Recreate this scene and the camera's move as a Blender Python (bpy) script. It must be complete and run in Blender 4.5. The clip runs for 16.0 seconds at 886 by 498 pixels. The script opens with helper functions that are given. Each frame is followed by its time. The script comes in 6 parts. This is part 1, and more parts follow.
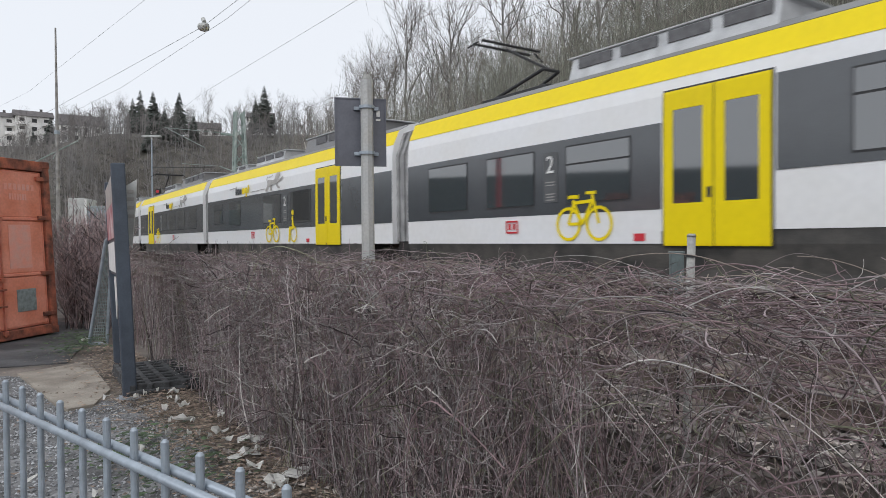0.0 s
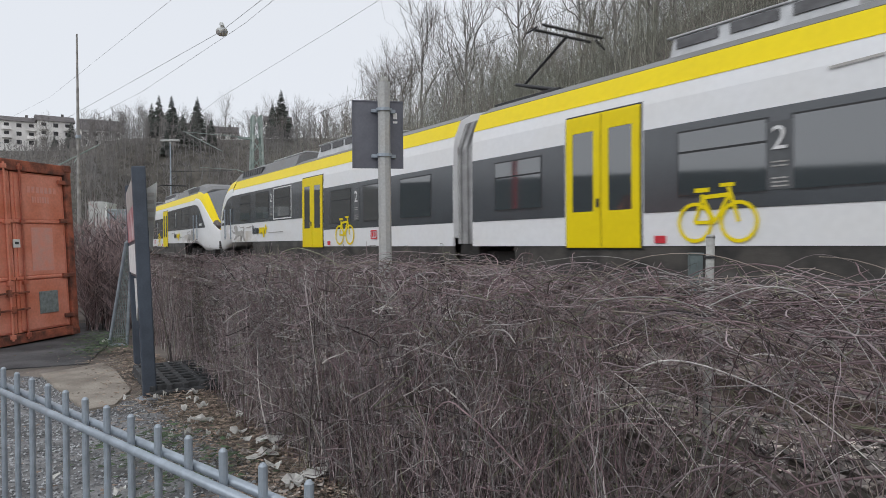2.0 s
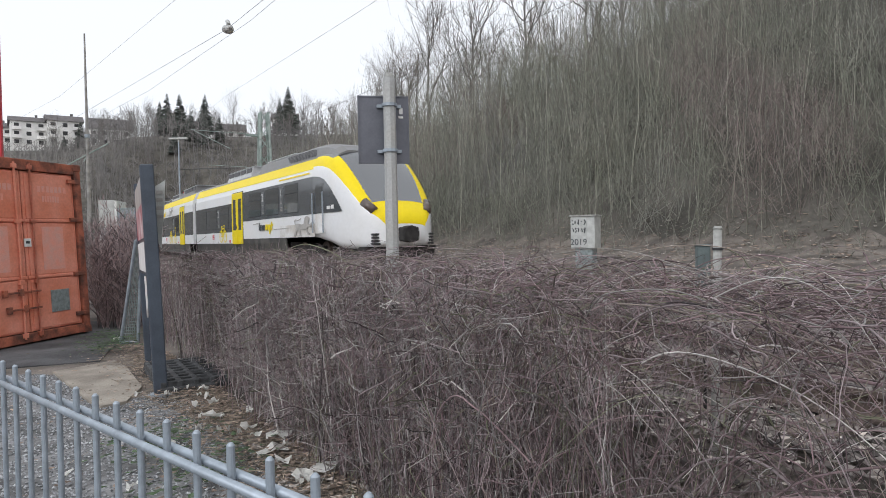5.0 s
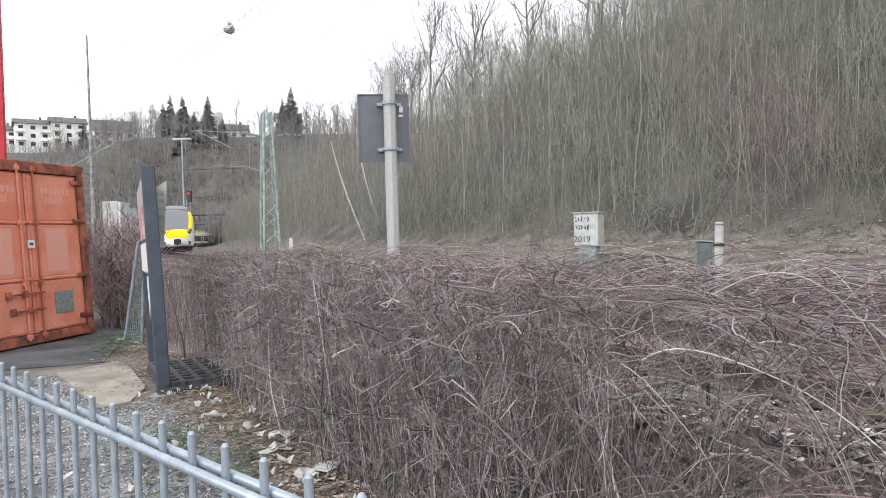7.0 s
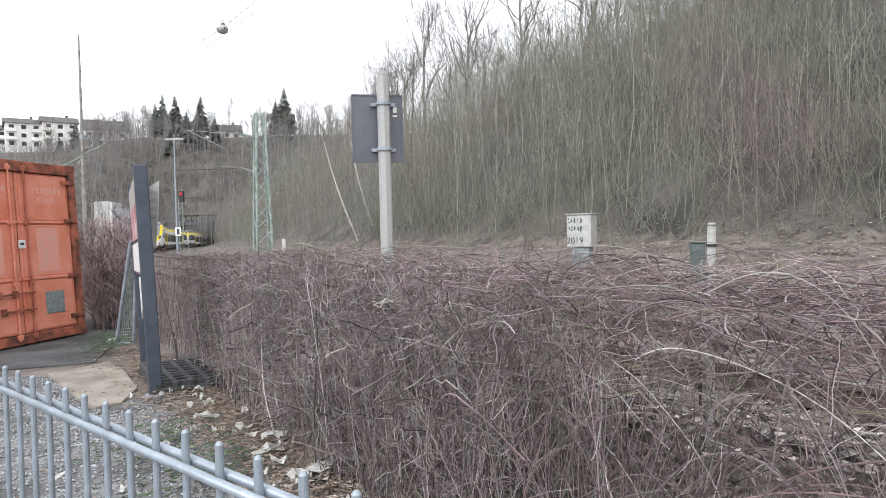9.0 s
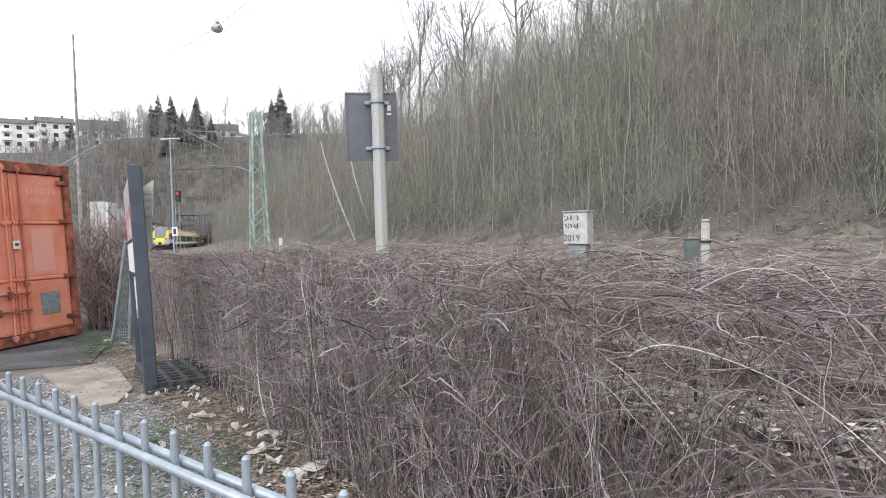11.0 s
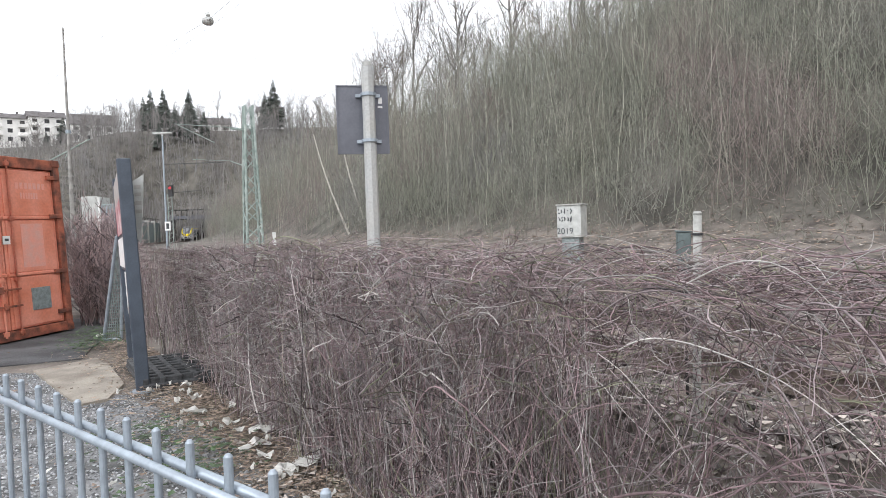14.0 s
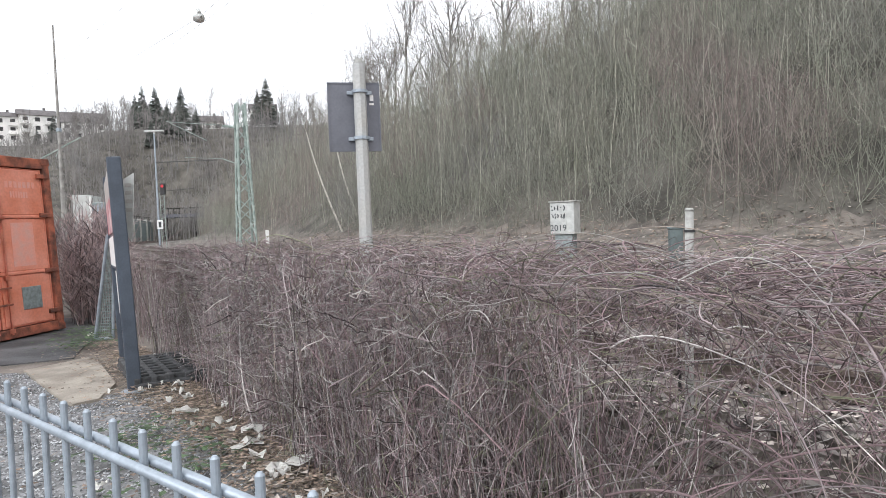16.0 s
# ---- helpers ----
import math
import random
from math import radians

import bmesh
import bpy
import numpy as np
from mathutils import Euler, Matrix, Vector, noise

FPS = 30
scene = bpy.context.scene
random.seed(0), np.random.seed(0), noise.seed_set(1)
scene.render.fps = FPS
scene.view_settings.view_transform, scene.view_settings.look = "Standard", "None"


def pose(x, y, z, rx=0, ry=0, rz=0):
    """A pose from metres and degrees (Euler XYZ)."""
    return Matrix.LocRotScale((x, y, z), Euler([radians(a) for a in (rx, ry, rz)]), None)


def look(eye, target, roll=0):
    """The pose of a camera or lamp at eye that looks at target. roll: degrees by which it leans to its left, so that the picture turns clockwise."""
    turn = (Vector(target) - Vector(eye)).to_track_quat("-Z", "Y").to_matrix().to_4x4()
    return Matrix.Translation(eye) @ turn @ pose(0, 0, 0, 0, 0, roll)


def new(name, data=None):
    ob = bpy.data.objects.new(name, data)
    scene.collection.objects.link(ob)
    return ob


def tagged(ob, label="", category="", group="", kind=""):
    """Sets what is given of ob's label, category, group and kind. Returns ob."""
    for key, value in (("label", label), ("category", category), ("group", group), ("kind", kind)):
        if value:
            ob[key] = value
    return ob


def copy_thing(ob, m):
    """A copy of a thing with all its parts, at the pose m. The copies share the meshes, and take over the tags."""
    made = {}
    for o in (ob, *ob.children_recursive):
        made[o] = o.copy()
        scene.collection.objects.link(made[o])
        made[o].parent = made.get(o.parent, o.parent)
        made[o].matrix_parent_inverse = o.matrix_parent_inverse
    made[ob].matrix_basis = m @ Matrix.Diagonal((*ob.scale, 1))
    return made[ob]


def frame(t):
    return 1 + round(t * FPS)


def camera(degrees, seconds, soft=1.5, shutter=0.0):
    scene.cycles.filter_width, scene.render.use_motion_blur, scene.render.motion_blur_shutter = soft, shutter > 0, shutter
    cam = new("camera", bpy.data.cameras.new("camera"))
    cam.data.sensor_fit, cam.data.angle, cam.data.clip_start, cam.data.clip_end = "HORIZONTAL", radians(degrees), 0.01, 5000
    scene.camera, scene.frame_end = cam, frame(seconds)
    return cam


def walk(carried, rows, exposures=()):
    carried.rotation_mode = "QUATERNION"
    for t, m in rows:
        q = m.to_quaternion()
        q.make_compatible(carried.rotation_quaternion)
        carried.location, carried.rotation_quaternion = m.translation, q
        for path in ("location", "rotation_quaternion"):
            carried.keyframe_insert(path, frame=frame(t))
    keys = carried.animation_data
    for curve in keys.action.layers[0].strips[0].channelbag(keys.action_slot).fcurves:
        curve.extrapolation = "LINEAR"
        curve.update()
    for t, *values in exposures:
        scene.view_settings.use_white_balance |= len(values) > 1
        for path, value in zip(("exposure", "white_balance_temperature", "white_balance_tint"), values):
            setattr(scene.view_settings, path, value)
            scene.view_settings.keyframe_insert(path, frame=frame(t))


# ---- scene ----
cam = camera(66.9, 16.0, soft=0.85, shutter=0.12)
PATH = [
    (0, -0.022, -0.001, 1.564, -0.80, 0.48, -0.37), (0.5, -0.032, -0.005, 1.561, -0.54, 0.26, -0.13),
    (1, -0.045, -0.010, 1.559, -0.51, 0.22, 0.03), (1.5, -0.038, -0.015, 1.555, -0.74, 0.42, 0.78),
    (2, -0.032, -0.010, 1.554, -0.53, 0.50, 0.96), (2.5, -0.025, -0.003, 1.553, -0.64, 0.86, 1.20),
    (3, -0.017, -0.001, 1.551, -0.48, 0.93, 1.40), (3.5, -0.020, -0.010, 1.551, -0.62, 1.09, 1.49),
    (4, -0.021, -0.015, 1.551, -0.80, 1.04, 1.63), (6.5, -0.015, -0.011, 1.554, -1.05, 1.46, 1.91),
    (7, 0.000, 0.000, 1.550, -1.10, 1.60, 2.00), (7.5, -0.001, 0.002, 1.548, -1.09, 1.55, 1.83),
    (8, -0.002, -0.002, 1.549, -1.04, 1.51, 1.68), (8.5, -0.004, -0.003, 1.548, -1.25, 1.40, 1.59),
    (9, -0.004, -0.003, 1.544, -1.01, 1.47, 1.41), (11.5, 0.018, 0.010, 1.542, -1.30, 1.93, 1.07),
    (12, 0.019, 0.013, 1.541, -1.50, 1.91, 0.81), (12.5, 0.021, 0.016, 1.538, -1.69, 1.90, 0.88),
    (13, 0.024, 0.022, 1.539, -1.53, 2.10, 0.73), (13.5, 0.030, 0.027, 1.540, -1.57, 2.17, 0.87),
    (14, 0.033, 0.031, 1.540, -1.72, 2.02, 0.69), (14.5, 0.035, 0.040, 1.541, -1.87, 2.02, 0.72),
    (15, 0.038, 0.038, 1.541, -1.98, 2.14, 0.50), (15.5, 0.041, 0.042, 1.541, -1.91, 2.35, 0.35),
    (16, 0.043, 0.046, 1.541, -1.97, 2.24, 0.15)]
walk(cam, [(t, pose(x, y, z, 90 + p, r, w)) for t, x, y, z, p, r, w in PATH],
     exposures=[(0.0, 0.16, 6180, 10), (0.5, 0.16, 6180, 10), (1.0, -0.14, 6180, 10), (1.5, -0.18, 6180, 10), (2.0, 0.04, 6180, 10), (2.5, 0.1, 6180, 10),
                (3.0, 0.14, 6180, 10), (4.2, 0.06, 6180, 10), (6.3, 1.0, 6250, 10), (16.0, 1.0, 6250, 10)])

# ---- overcast daylight ----
world = bpy.data.worlds.new("world")
scene.world = world
world.use_nodes = True
wn, wl = world.node_tree.nodes, world.node_tree.links
wn.clear()
sky = wn.new("ShaderNodeTexSky")
sky.sky_type, sky.sun_disc = "NISHITA", False
sky.sun_elevation, sky.sun_rotation = radians(38), radians(150)
sky.dust_density = 4.0
bg_sky, bg_cloud = wn.new("ShaderNodeBackground"), wn.new("ShaderNodeBackground")
bg_sky.inputs[1].default_value = 0.012
bg_cloud.inputs[0].default_value = (0.955, 0.955, 0.96, 1)
bg_cloud.inputs[1].default_value = 0.79
both, wout = wn.new("ShaderNodeAddShader"), wn.new("ShaderNodeOutputWorld")
wl.new(sky.outputs[0], bg_sky.inputs[0])
wl.new(bg_sky.outputs[0], both.inputs[0])
wl.new(bg_cloud.outputs[0], both.inputs[1])
wl.new(both.outputs[0], wout.inputs[0])
sun_data = bpy.data.lights.new("sun", "SUN")
sun_data.energy, sun_data.angle, sun_data.color = 0.9, radians(40), (1.0, 0.985, 0.965)
sun = new("sun", sun_data)
sun.matrix_world = look((-30, -36, 34), (0, 0, 0))


# ---- materials ----
def mat(name, color, rough=0.7, metal=0.0, spread=0.25, scale=8.0, bump=0.0, second=None, per_island=0.0, per_object=0.0, fine=60.0):
    """A procedural surface: two scales of noise between shades of its colour, with relief."""
    m = bpy.data.materials.new(name)
    m.use_nodes = True
    n, l = m.node_tree.nodes, m.node_tree.links
    b = n["Principled BSDF"]
    b.inputs["Roughness"].default_value, b.inputs["Metallic"].default_value = rough, metal
    coord = n.new("ShaderNodeTexCoord")
    big, small = n.new("ShaderNodeTexNoise"), n.new("ShaderNodeTexNoise")
    big.inputs["Scale"].default_value, small.inputs["Scale"].default_value = scale, fine
    big.inputs["Detail"].default_value = 5
    for t in (big, small):
        l.new(coord.outputs["Object"], t.inputs["Vector"])
    mix = n.new("ShaderNodeMixRGB")
    dark = [c * (1 - spread) for c in color]
    light = second or [min(1, c * (1 + spread)) for c in color]
    mix.inputs[1].default_value, mix.inputs[2].default_value = (*dark, 1), (*light, 1)
    ramp = n.new("ShaderNodeMapRange")
    ramp.inputs[1].default_value, ramp.inputs[2].default_value = 0.35, 0.65
    l.new(big.outputs["Fac"], ramp.inputs[0])
    l.new(ramp.outputs[0], mix.inputs[0])
    hsv = n.new("ShaderNodeHueSaturation")
    l.new(mix.outputs[0], hsv.inputs["Color"])
    value = n.new("ShaderNodeMapRange")
    value.inputs[1].default_value, value.inputs[2].default_value = 0.3, 0.7
    value.inputs[3].default_value, value.inputs[4].default_value = 1 - spread * 0.5, 1 + spread * 0.5
    l.new(small.outputs["Fac"], value.inputs[0])
    last = value.outputs[0]
    if per_island or per_object:
        if per_island:
            source, amount = n.new("ShaderNodeNewGeometry").outputs["Random Per Island"], per_island
        else:
            source, amount = n.new("ShaderNodeObjectInfo").outputs["Random"], per_object
        spanned = n.new("ShaderNodeMapRange")
        spanned.inputs[3].default_value, spanned.inputs[4].default_value = 1 - amount, 1 + amount
        l.new(source, spanned.inputs[0])
        times = n.new("ShaderNodeMath")
        times.operation = "MULTIPLY"
        l.new(last, times.inputs[0])
        l.new(spanned.outputs[0], times.inputs[1])
        last = times.outputs[0]
    l.new(last, hsv.inputs["Value"])
    l.new(hsv.outputs[0], b.inputs["Base Color"])
    if bump:
        bp = n.new("ShaderNodeBump")
        bp.inputs["Strength"].default_value, bp.inputs["Distance"].default_value = bump, 0.01
        l.new(small.outputs["Fac"], bp.inputs["Height"])
        l.new(bp.outputs[0], b.inputs["Normal"])
    return m


M_SOIL = mat("leafy_soil", (0.135, 0.116, 0.102), 0.95, spread=0.4, scale=1.2, bump=0.8, second=(0.215, 0.188, 0.163), fine=35)
M_FOREST = mat("forest_floor", (0.105, 0.098, 0.083), 0.95, spread=0.4, scale=0.35, bump=0.6, second=(0.155, 0.142, 0.122), fine=6)
M_GRAVEL = mat("gravel_bed", (0.17, 0.17, 0.17), 0.95, spread=0.4, scale=3, bump=1.0, second=(0.27, 0.27, 0.272), fine=55)
M_STONE = mat("gravel_stone", (0.30, 0.305, 0.315), 0.9, spread=0.2, per_island=0.6)
M_BALLAST = mat("ballast_stone", (0.18, 0.158, 0.147), 0.92, spread=0.25, per_island=0.55)
M_ASPHALT = mat("asphalt", (0.075, 0.077, 0.082), 0.9, spread=0.35, scale=1.5, bump=0.6, second=(0.115, 0.115, 0.12), fine=120)
M_SLAB = mat("old_concrete", (0.29, 0.255, 0.215), 0.92, spread=0.25, scale=2.2, bump=0.4, second=(0.37, 0.335, 0.285), fine=70)
M_CONCRETE = mat("grey_concrete", (0.37, 0.37, 0.35), 0.9, spread=0.25, scale=5, bump=0.4)
M_SLEEPER = mat("sleeper", (0.16, 0.13, 0.11), 0.9, spread=0.35, scale=6, bump=0.5)
M_RUST = mat("rusty_rail", (0.135, 0.105, 0.09), 0.75, 0.2, spread=0.35, scale=12, bump=0.3)
M_RAILHEAD = mat("rail_head", (0.30, 0.27, 0.25), 0.4, 0.8, spread=0.2, scale=10)
M_WHITE = mat("train_white_paint", (0.86, 0.87, 0.885), 0.32, spread=0.05, scale=0.8, second=(0.80, 0.80, 0.795), fine=9)
M_YELLOW = mat("train_yellow_paint", (0.92, 0.72, 0.004), 0.42, spread=0.05, scale=0.9, second=(0.84, 0.65, 0.008), fine=10)
M_BAND = mat("train_dark_paint", (0.066, 0.072, 0.080), 0.2, spread=0.12, scale=1.0)
M_SKIRT = mat("train_skirt_grey", (0.055, 0.055, 0.054), 0.6, spread=0.35, scale=2.5, second=(0.10, 0.093, 0.085))
M_PANE = mat("tinted_glass", (0.045, 0.052, 0.058), 0.05, spread=0.1, scale=0.5)
M_FRAME = mat("black_rubber", (0.03, 0.03, 0.032), 0.6, spread=0.2)
M_ROOF = mat("train_roof_grey", (0.30, 0.305, 0.315), 0.55, spread=0.3, scale=2.0, second=(0.20, 0.195, 0.19))
M_ROOFLIGHT = mat("roof_box_light", (0.50, 0.51, 0.52), 0.5, spread=0.15, scale=3)
M_BELLOWS = mat("gangway_bellows", (0.30, 0.30, 0.30), 0.75, spread=0.25, scale=3)
M_UNDER = mat("underframe", (0.03, 0.028, 0.027), 0.85, spread=0.4, scale=5)
M_RED = mat("red_marking", (0.60, 0.035, 0.05), 0.45, spread=0.1)
M_POSTER = mat("faded_red_poster", (0.42, 0.13, 0.15), 0.6, spread=0.2, scale=5, second=(0.62, 0.50, 0.50))
M_GREYMARK = mat("grey_marking", (0.40, 0.385, 0.365), 0.5, spread=0.15, scale=5)
M_DARKMARK = mat("charcoal_marking", (0.05, 0.055, 0.06), 0.5, spread=0.1)
M_GRIME = mat("grimy_white_paint", (0.62, 0.58, 0.52), 0.45, spread=0.12, scale=1.6, second=(0.83, 0.83, 0.83), fine=12)
M_LAMP = mat("lamp_glass", (0.11, 0.085, 0.075), 0.15, spread=0.1)
M_ORANGE = mat("container_orange_paint", (0.76, 0.245, 0.145), 0.6, spread=0.15, scale=2.2, bump=0.15, second=(0.74, 0.30, 0.215), fine=25)
M_ORANGERUST = mat("rusted_orange_steel", (0.17, 0.075, 0.055), 0.8, spread=0.4, scale=5, bump=0.3, second=(0.42, 0.13, 0.075))
M_FADED = mat("faded_red_patch", (0.74, 0.40, 0.34), 0.65, spread=0.10, scale=6, second=(0.76, 0.32, 0.24))
M_PLATE = mat("grey_plate", (0.27, 0.31, 0.31), 0.5, 0.3, spread=0.25, scale=14)
M_ANTHRACITE = mat("anthracite_post", (0.065, 0.08, 0.105), 0.5, 0.2, spread=0.15, scale=6)
M_GALV = mat("galvanised_steel", (0.34, 0.385, 0.435), 0.45, 0.35, spread=0.15, scale=10)
M_POLE = mat("weathered_pole", (0.52, 0.53, 0.53), 0.6, 0.1, spread=0.2, scale=5, second=(0.44, 0.43, 0.41))
M_SIGNBACK = mat("sign_back_grey", (0.14, 0.145, 0.17), 0.55, 0.2, spread=0.12, scale=4)
M_STICKER = mat("sticker_white", (0.75, 0.75, 0.74), 0.5, spread=0.08)
M_MAST = mat("green_mast_paint", (0.27, 0.35, 0.315), 0.7, spread=0.25, scale=2, second=(0.40, 0.45, 0.425))
M_WOODPOLE = mat("timber_pole", (0.30, 0.29, 0.275), 0.9, spread=0.3, scale=3)
M_WIRE = mat("overhead_wire", (0.10, 0.10, 0.10), 0.6, 0.5, spread=0.1)
M_CANE = mat("bramble_cane", (0.275, 0.226, 0.232), 0.8, spread=0.3, scale=3, per_island=0.85, second=(0.315, 0.258, 0.266))
M_DRYCANE = mat("dry_tan_cane", (0.225, 0.188, 0.163), 0.85, spread=0.25, scale=3, per_island=0.55)
# bark colour raised a little to take in the far hill's haze
M_BARK = mat("grey_brown_bark", (0.231, 0.220, 0.206), 0.9, spread=0.3, scale=2, per_island=0.5)
M_TWIG = mat("bare_twigs", (0.241, 0.222, 0.199), 0.95, spread=0.35, scale=0.1, per_island=0.45, second=(0.24, 0.208, 0.19))
M_CANEGREY = mat("weathered_grey_cane", (0.38, 0.36, 0.345), 0.85, spread=0.25, scale=3, per_island=0.55)
M_CANEDARK = mat("purple_bramble_cane", (0.195, 0.135, 0.142), 0.75, spread=0.3, scale=3, per_island=0.65, second=(0.24, 0.17, 0.178))
M_THICKET = mat("thicket_twig", (0.34, 0.265, 0.26), 0.85, spread=0.25, scale=3, per_island=0.5)
M_CANEGREEN = mat("green_bramble_cane", (0.19, 0.195, 0.13), 0.75, spread=0.3, scale=3, per_island=0.5)
M_TRACKSTONE = mat("pale_track_stone", (0.19, 0.17, 0.158), 0.92, spread=0.25, per_island=0.6)
M_STRAWSTALK = mat("dry_straw", (0.34, 0.285, 0.225), 0.9, spread=0.3, scale=5, per_island=0.5)


def brush_mat(name, shades, patch, per_island):
    """Bark of mixed thin stems: shades drift over the slope in patches, and from stem to stem."""
    m = mat(name, shades[0], 0.95, spread=0.2, scale=3, per_island=per_island)
    n, l = m.node_tree.nodes, m.node_tree.links
    hsv = next(x for x in n if x.bl_idname == "ShaderNodeHueSaturation")
    coord, drift, ramp = n.new("ShaderNodeTexCoord"), n.new("ShaderNodeTexNoise"), n.new("ShaderNodeValToRGB")
    drift.inputs["Scale"].default_value, drift.inputs["Detail"].default_value = patch, 4
    l.new(coord.outputs["Object"], drift.inputs["Vector"])
    l.new(drift.outputs["Fac"], ramp.inputs[0])
    while len(ramp.color_ramp.elements) < len(shades):
        ramp.color_ramp.elements.new(0.5)
    for i, c in enumerate(shades):
        ramp.color_ramp.elements[i].position = 0.3 + 0.4 * i / (len(shades) - 1)
        ramp.color_ramp.elements[i].color = (*c, 1)
    l.new(ramp.outputs[0], hsv.inputs["Color"])
    return m


M_BRUSH = brush_mat("slope_brush_bark", ((0.205, 0.192, 0.204), (0.245, 0.243, 0.212), (0.225, 0.233, 0.186), (0.255, 0.205, 0.192), (0.265, 0.252, 0.222)), 0.11, 0.38)
# lichen-grey bark, made lighter so that haze is in the colour
M_LICHENHAZE = brush_mat("lichen_haze_stem", ((0.29, 0.29, 0.235), (0.35, 0.34, 0.29), (0.28, 0.283, 0.22)), 0.3, 0.5)
# distance haze is mixed into this grey bark of far woods and scrub
M_HAZEWOOD = brush_mat("hazed_wood_bark", ((0.20, 0.195, 0.20), (0.25, 0.235, 0.225), (0.22, 0.215, 0.215)), 0.03, 0.25)
# needles lightened towards grey, the hill's haze painted into them
M_CONIFER = mat("hazed_needles", (0.12, 0.135, 0.12), 0.9, spread=0.3, per_island=0.4)
M_IVY = mat("evergreen_leaves", (0.05, 0.085, 0.035), 0.6, spread=0.3, per_island=0.5)
M_BIRCH = mat("pale_birch_bark", (0.50, 0.47, 0.42), 0.8, spread=0.25, scale=6)
M_LEAF = mat("dead_leaves", (0.25, 0.19, 0.15), 0.9, spread=0.3, per_island=0.6)
M_STRAW = mat("pale_dry_leaves", (0.36, 0.32, 0.288), 0.9, spread=0.3, per_island=0.6)
M_PAPER = mat("soiled_paper", (0.80, 0.79, 0.76), 0.8, spread=0.1, scale=10)
M_RUBBER = mat("black_rubber_base", (0.055, 0.057, 0.06), 0.85, spread=0.35, scale=12, bump=0.3)
M_HOUSE = mat("house_render", (0.80, 0.79, 0.77), 0.9, spread=0.12, scale=0.3, per_object=0.15)
M_TILE = mat("roof_tiles", (0.13, 0.12, 0.12), 0.9, spread=0.25, scale=0.6)
M_CABINET = mat("cabinet_light_grey", (0.48, 0.49, 0.475), 0.6, spread=0.15, scale=5)
M_BOXGREEN = mat("grey_green_box", (0.12, 0.15, 0.15), 0.6, spread=0.2, scale=6)
M_REDPOST = mat("red_post_paint", (0.50, 0.03, 0.04), 0.5, spread=0.12, scale=3)


M_SCREEN = mat("windscreen_glass", (0.04, 0.045, 0.05), 0.06, spread=0.1, scale=0.5)
M_GRILLE = mat("roof_grille_grey", (0.13, 0.13, 0.135), 0.7, spread=0.2)
M_INFO = mat("info_panel_grey", (0.10, 0.105, 0.11), 0.4, spread=0.1)
for m_, ior in ((M_PANE, 2.7), (M_BAND, 1.9), (M_YELLOW, 1.3), (M_SCREEN, 2.6)):
    m_.node_tree.nodes["Principled BSDF"].inputs["IOR"].default_value = ior


# ---- mesh helpers ----
def bm_box(bm, x0, y0, z0, x1, y1, z1, index=0):
    v = [bm.verts.new(p) for p in ((x0, y0, z0), (x1, y0, z0), (x1, y1, z0), (x0, y1, z0), (x0, y0, z1), (x1, y0, z1), (x1, y1, z1), (x0, y1, z1))]
    for q in ((3, 2, 1, 0), (4, 5, 6, 7), (0, 1, 5, 4), (1, 2, 6, 5), (2, 3, 7, 6), (3, 0, 4, 7)):
        bm.faces.new([v[i] for i in q]).material_index = index


def box(x0, y0, z0, x1, y1, z1, bevel=0.0):
    bm = bmesh.new()
    bm_box(bm, min(x0, x1), min(y0, y1), min(z0, z1), max(x0, x1), max(y0, y1), max(z0, z1))
    if bevel:
        bmesh.ops.bevel(bm, geom=bm.edges[:], offset=bevel, segments=2, affect="EDGES", profile=0.5)
    return bm


def prism(points, axis, a, b):
    """A closed outline in the two other axes, drawn out along one axis from a to b."""
    bm = bmesh.new()

    def place(p, t):
        return {"x": (t, p[0], p[1]), "y": (p[0], t, p[1]), "z": (p[0], p[1], t)}[axis]
    low, high = [bm.verts.new(place(p, a)) for p in points], [bm.verts.new(place(p, b)) for p in points]
    bm.faces.new(low)
    bm.faces.new(high)
    for i in range(len(points)):
        j = (i + 1) % len(points)
        bm.faces.new((low[i], low[j], high[j], high[i]))
    bmesh.ops.recalc_face_normals(bm, faces=bm.faces[:])
    return bm


def rod(a, b, r, sides=10, r2=None):
    bm = bmesh.new()
    a, b = Vector(a), Vector(b)
    turn = (b - a).to_track_quat("Z", "Y").to_matrix().to_4x4()
    bmesh.ops.create_cone(bm, cap_ends=True, segments=sides, radius1=r, radius2=r if r2 is None else r2, depth=(b - a).length,
                          matrix=Matrix.Translation((a + b) / 2) @ turn)
    return bm


def joined(*parts):
    out = bmesh.new()
    for p in parts:
        m = bpy.data.meshes.new("piece")
        p.to_mesh(m)
        p.free()
        out.from_mesh(m)
        bpy.data.meshes.remove(m)
    return out


def part(name, bm, material, parent=None, label="", smooth=False):
    """Links a bmesh as one mesh object under a thing or a part."""
    me = bpy.data.meshes.new(name)
    bm.to_mesh(me)
    bm.free()
    for m in (material if isinstance(material, (list, tuple)) else [material]):
        me.materials.append(m)
    if smooth:
        me.polygons.foreach_set("use_smooth", [True] * len(me.polygons))
    ob = new(name, me)
    if parent:
        ob.parent = parent
    if label:
        ob["label"] = label
    return ob


def empty(name, m=None):
    ob = new(name)
    if m is not None:
        ob.matrix_basis = m
    return ob


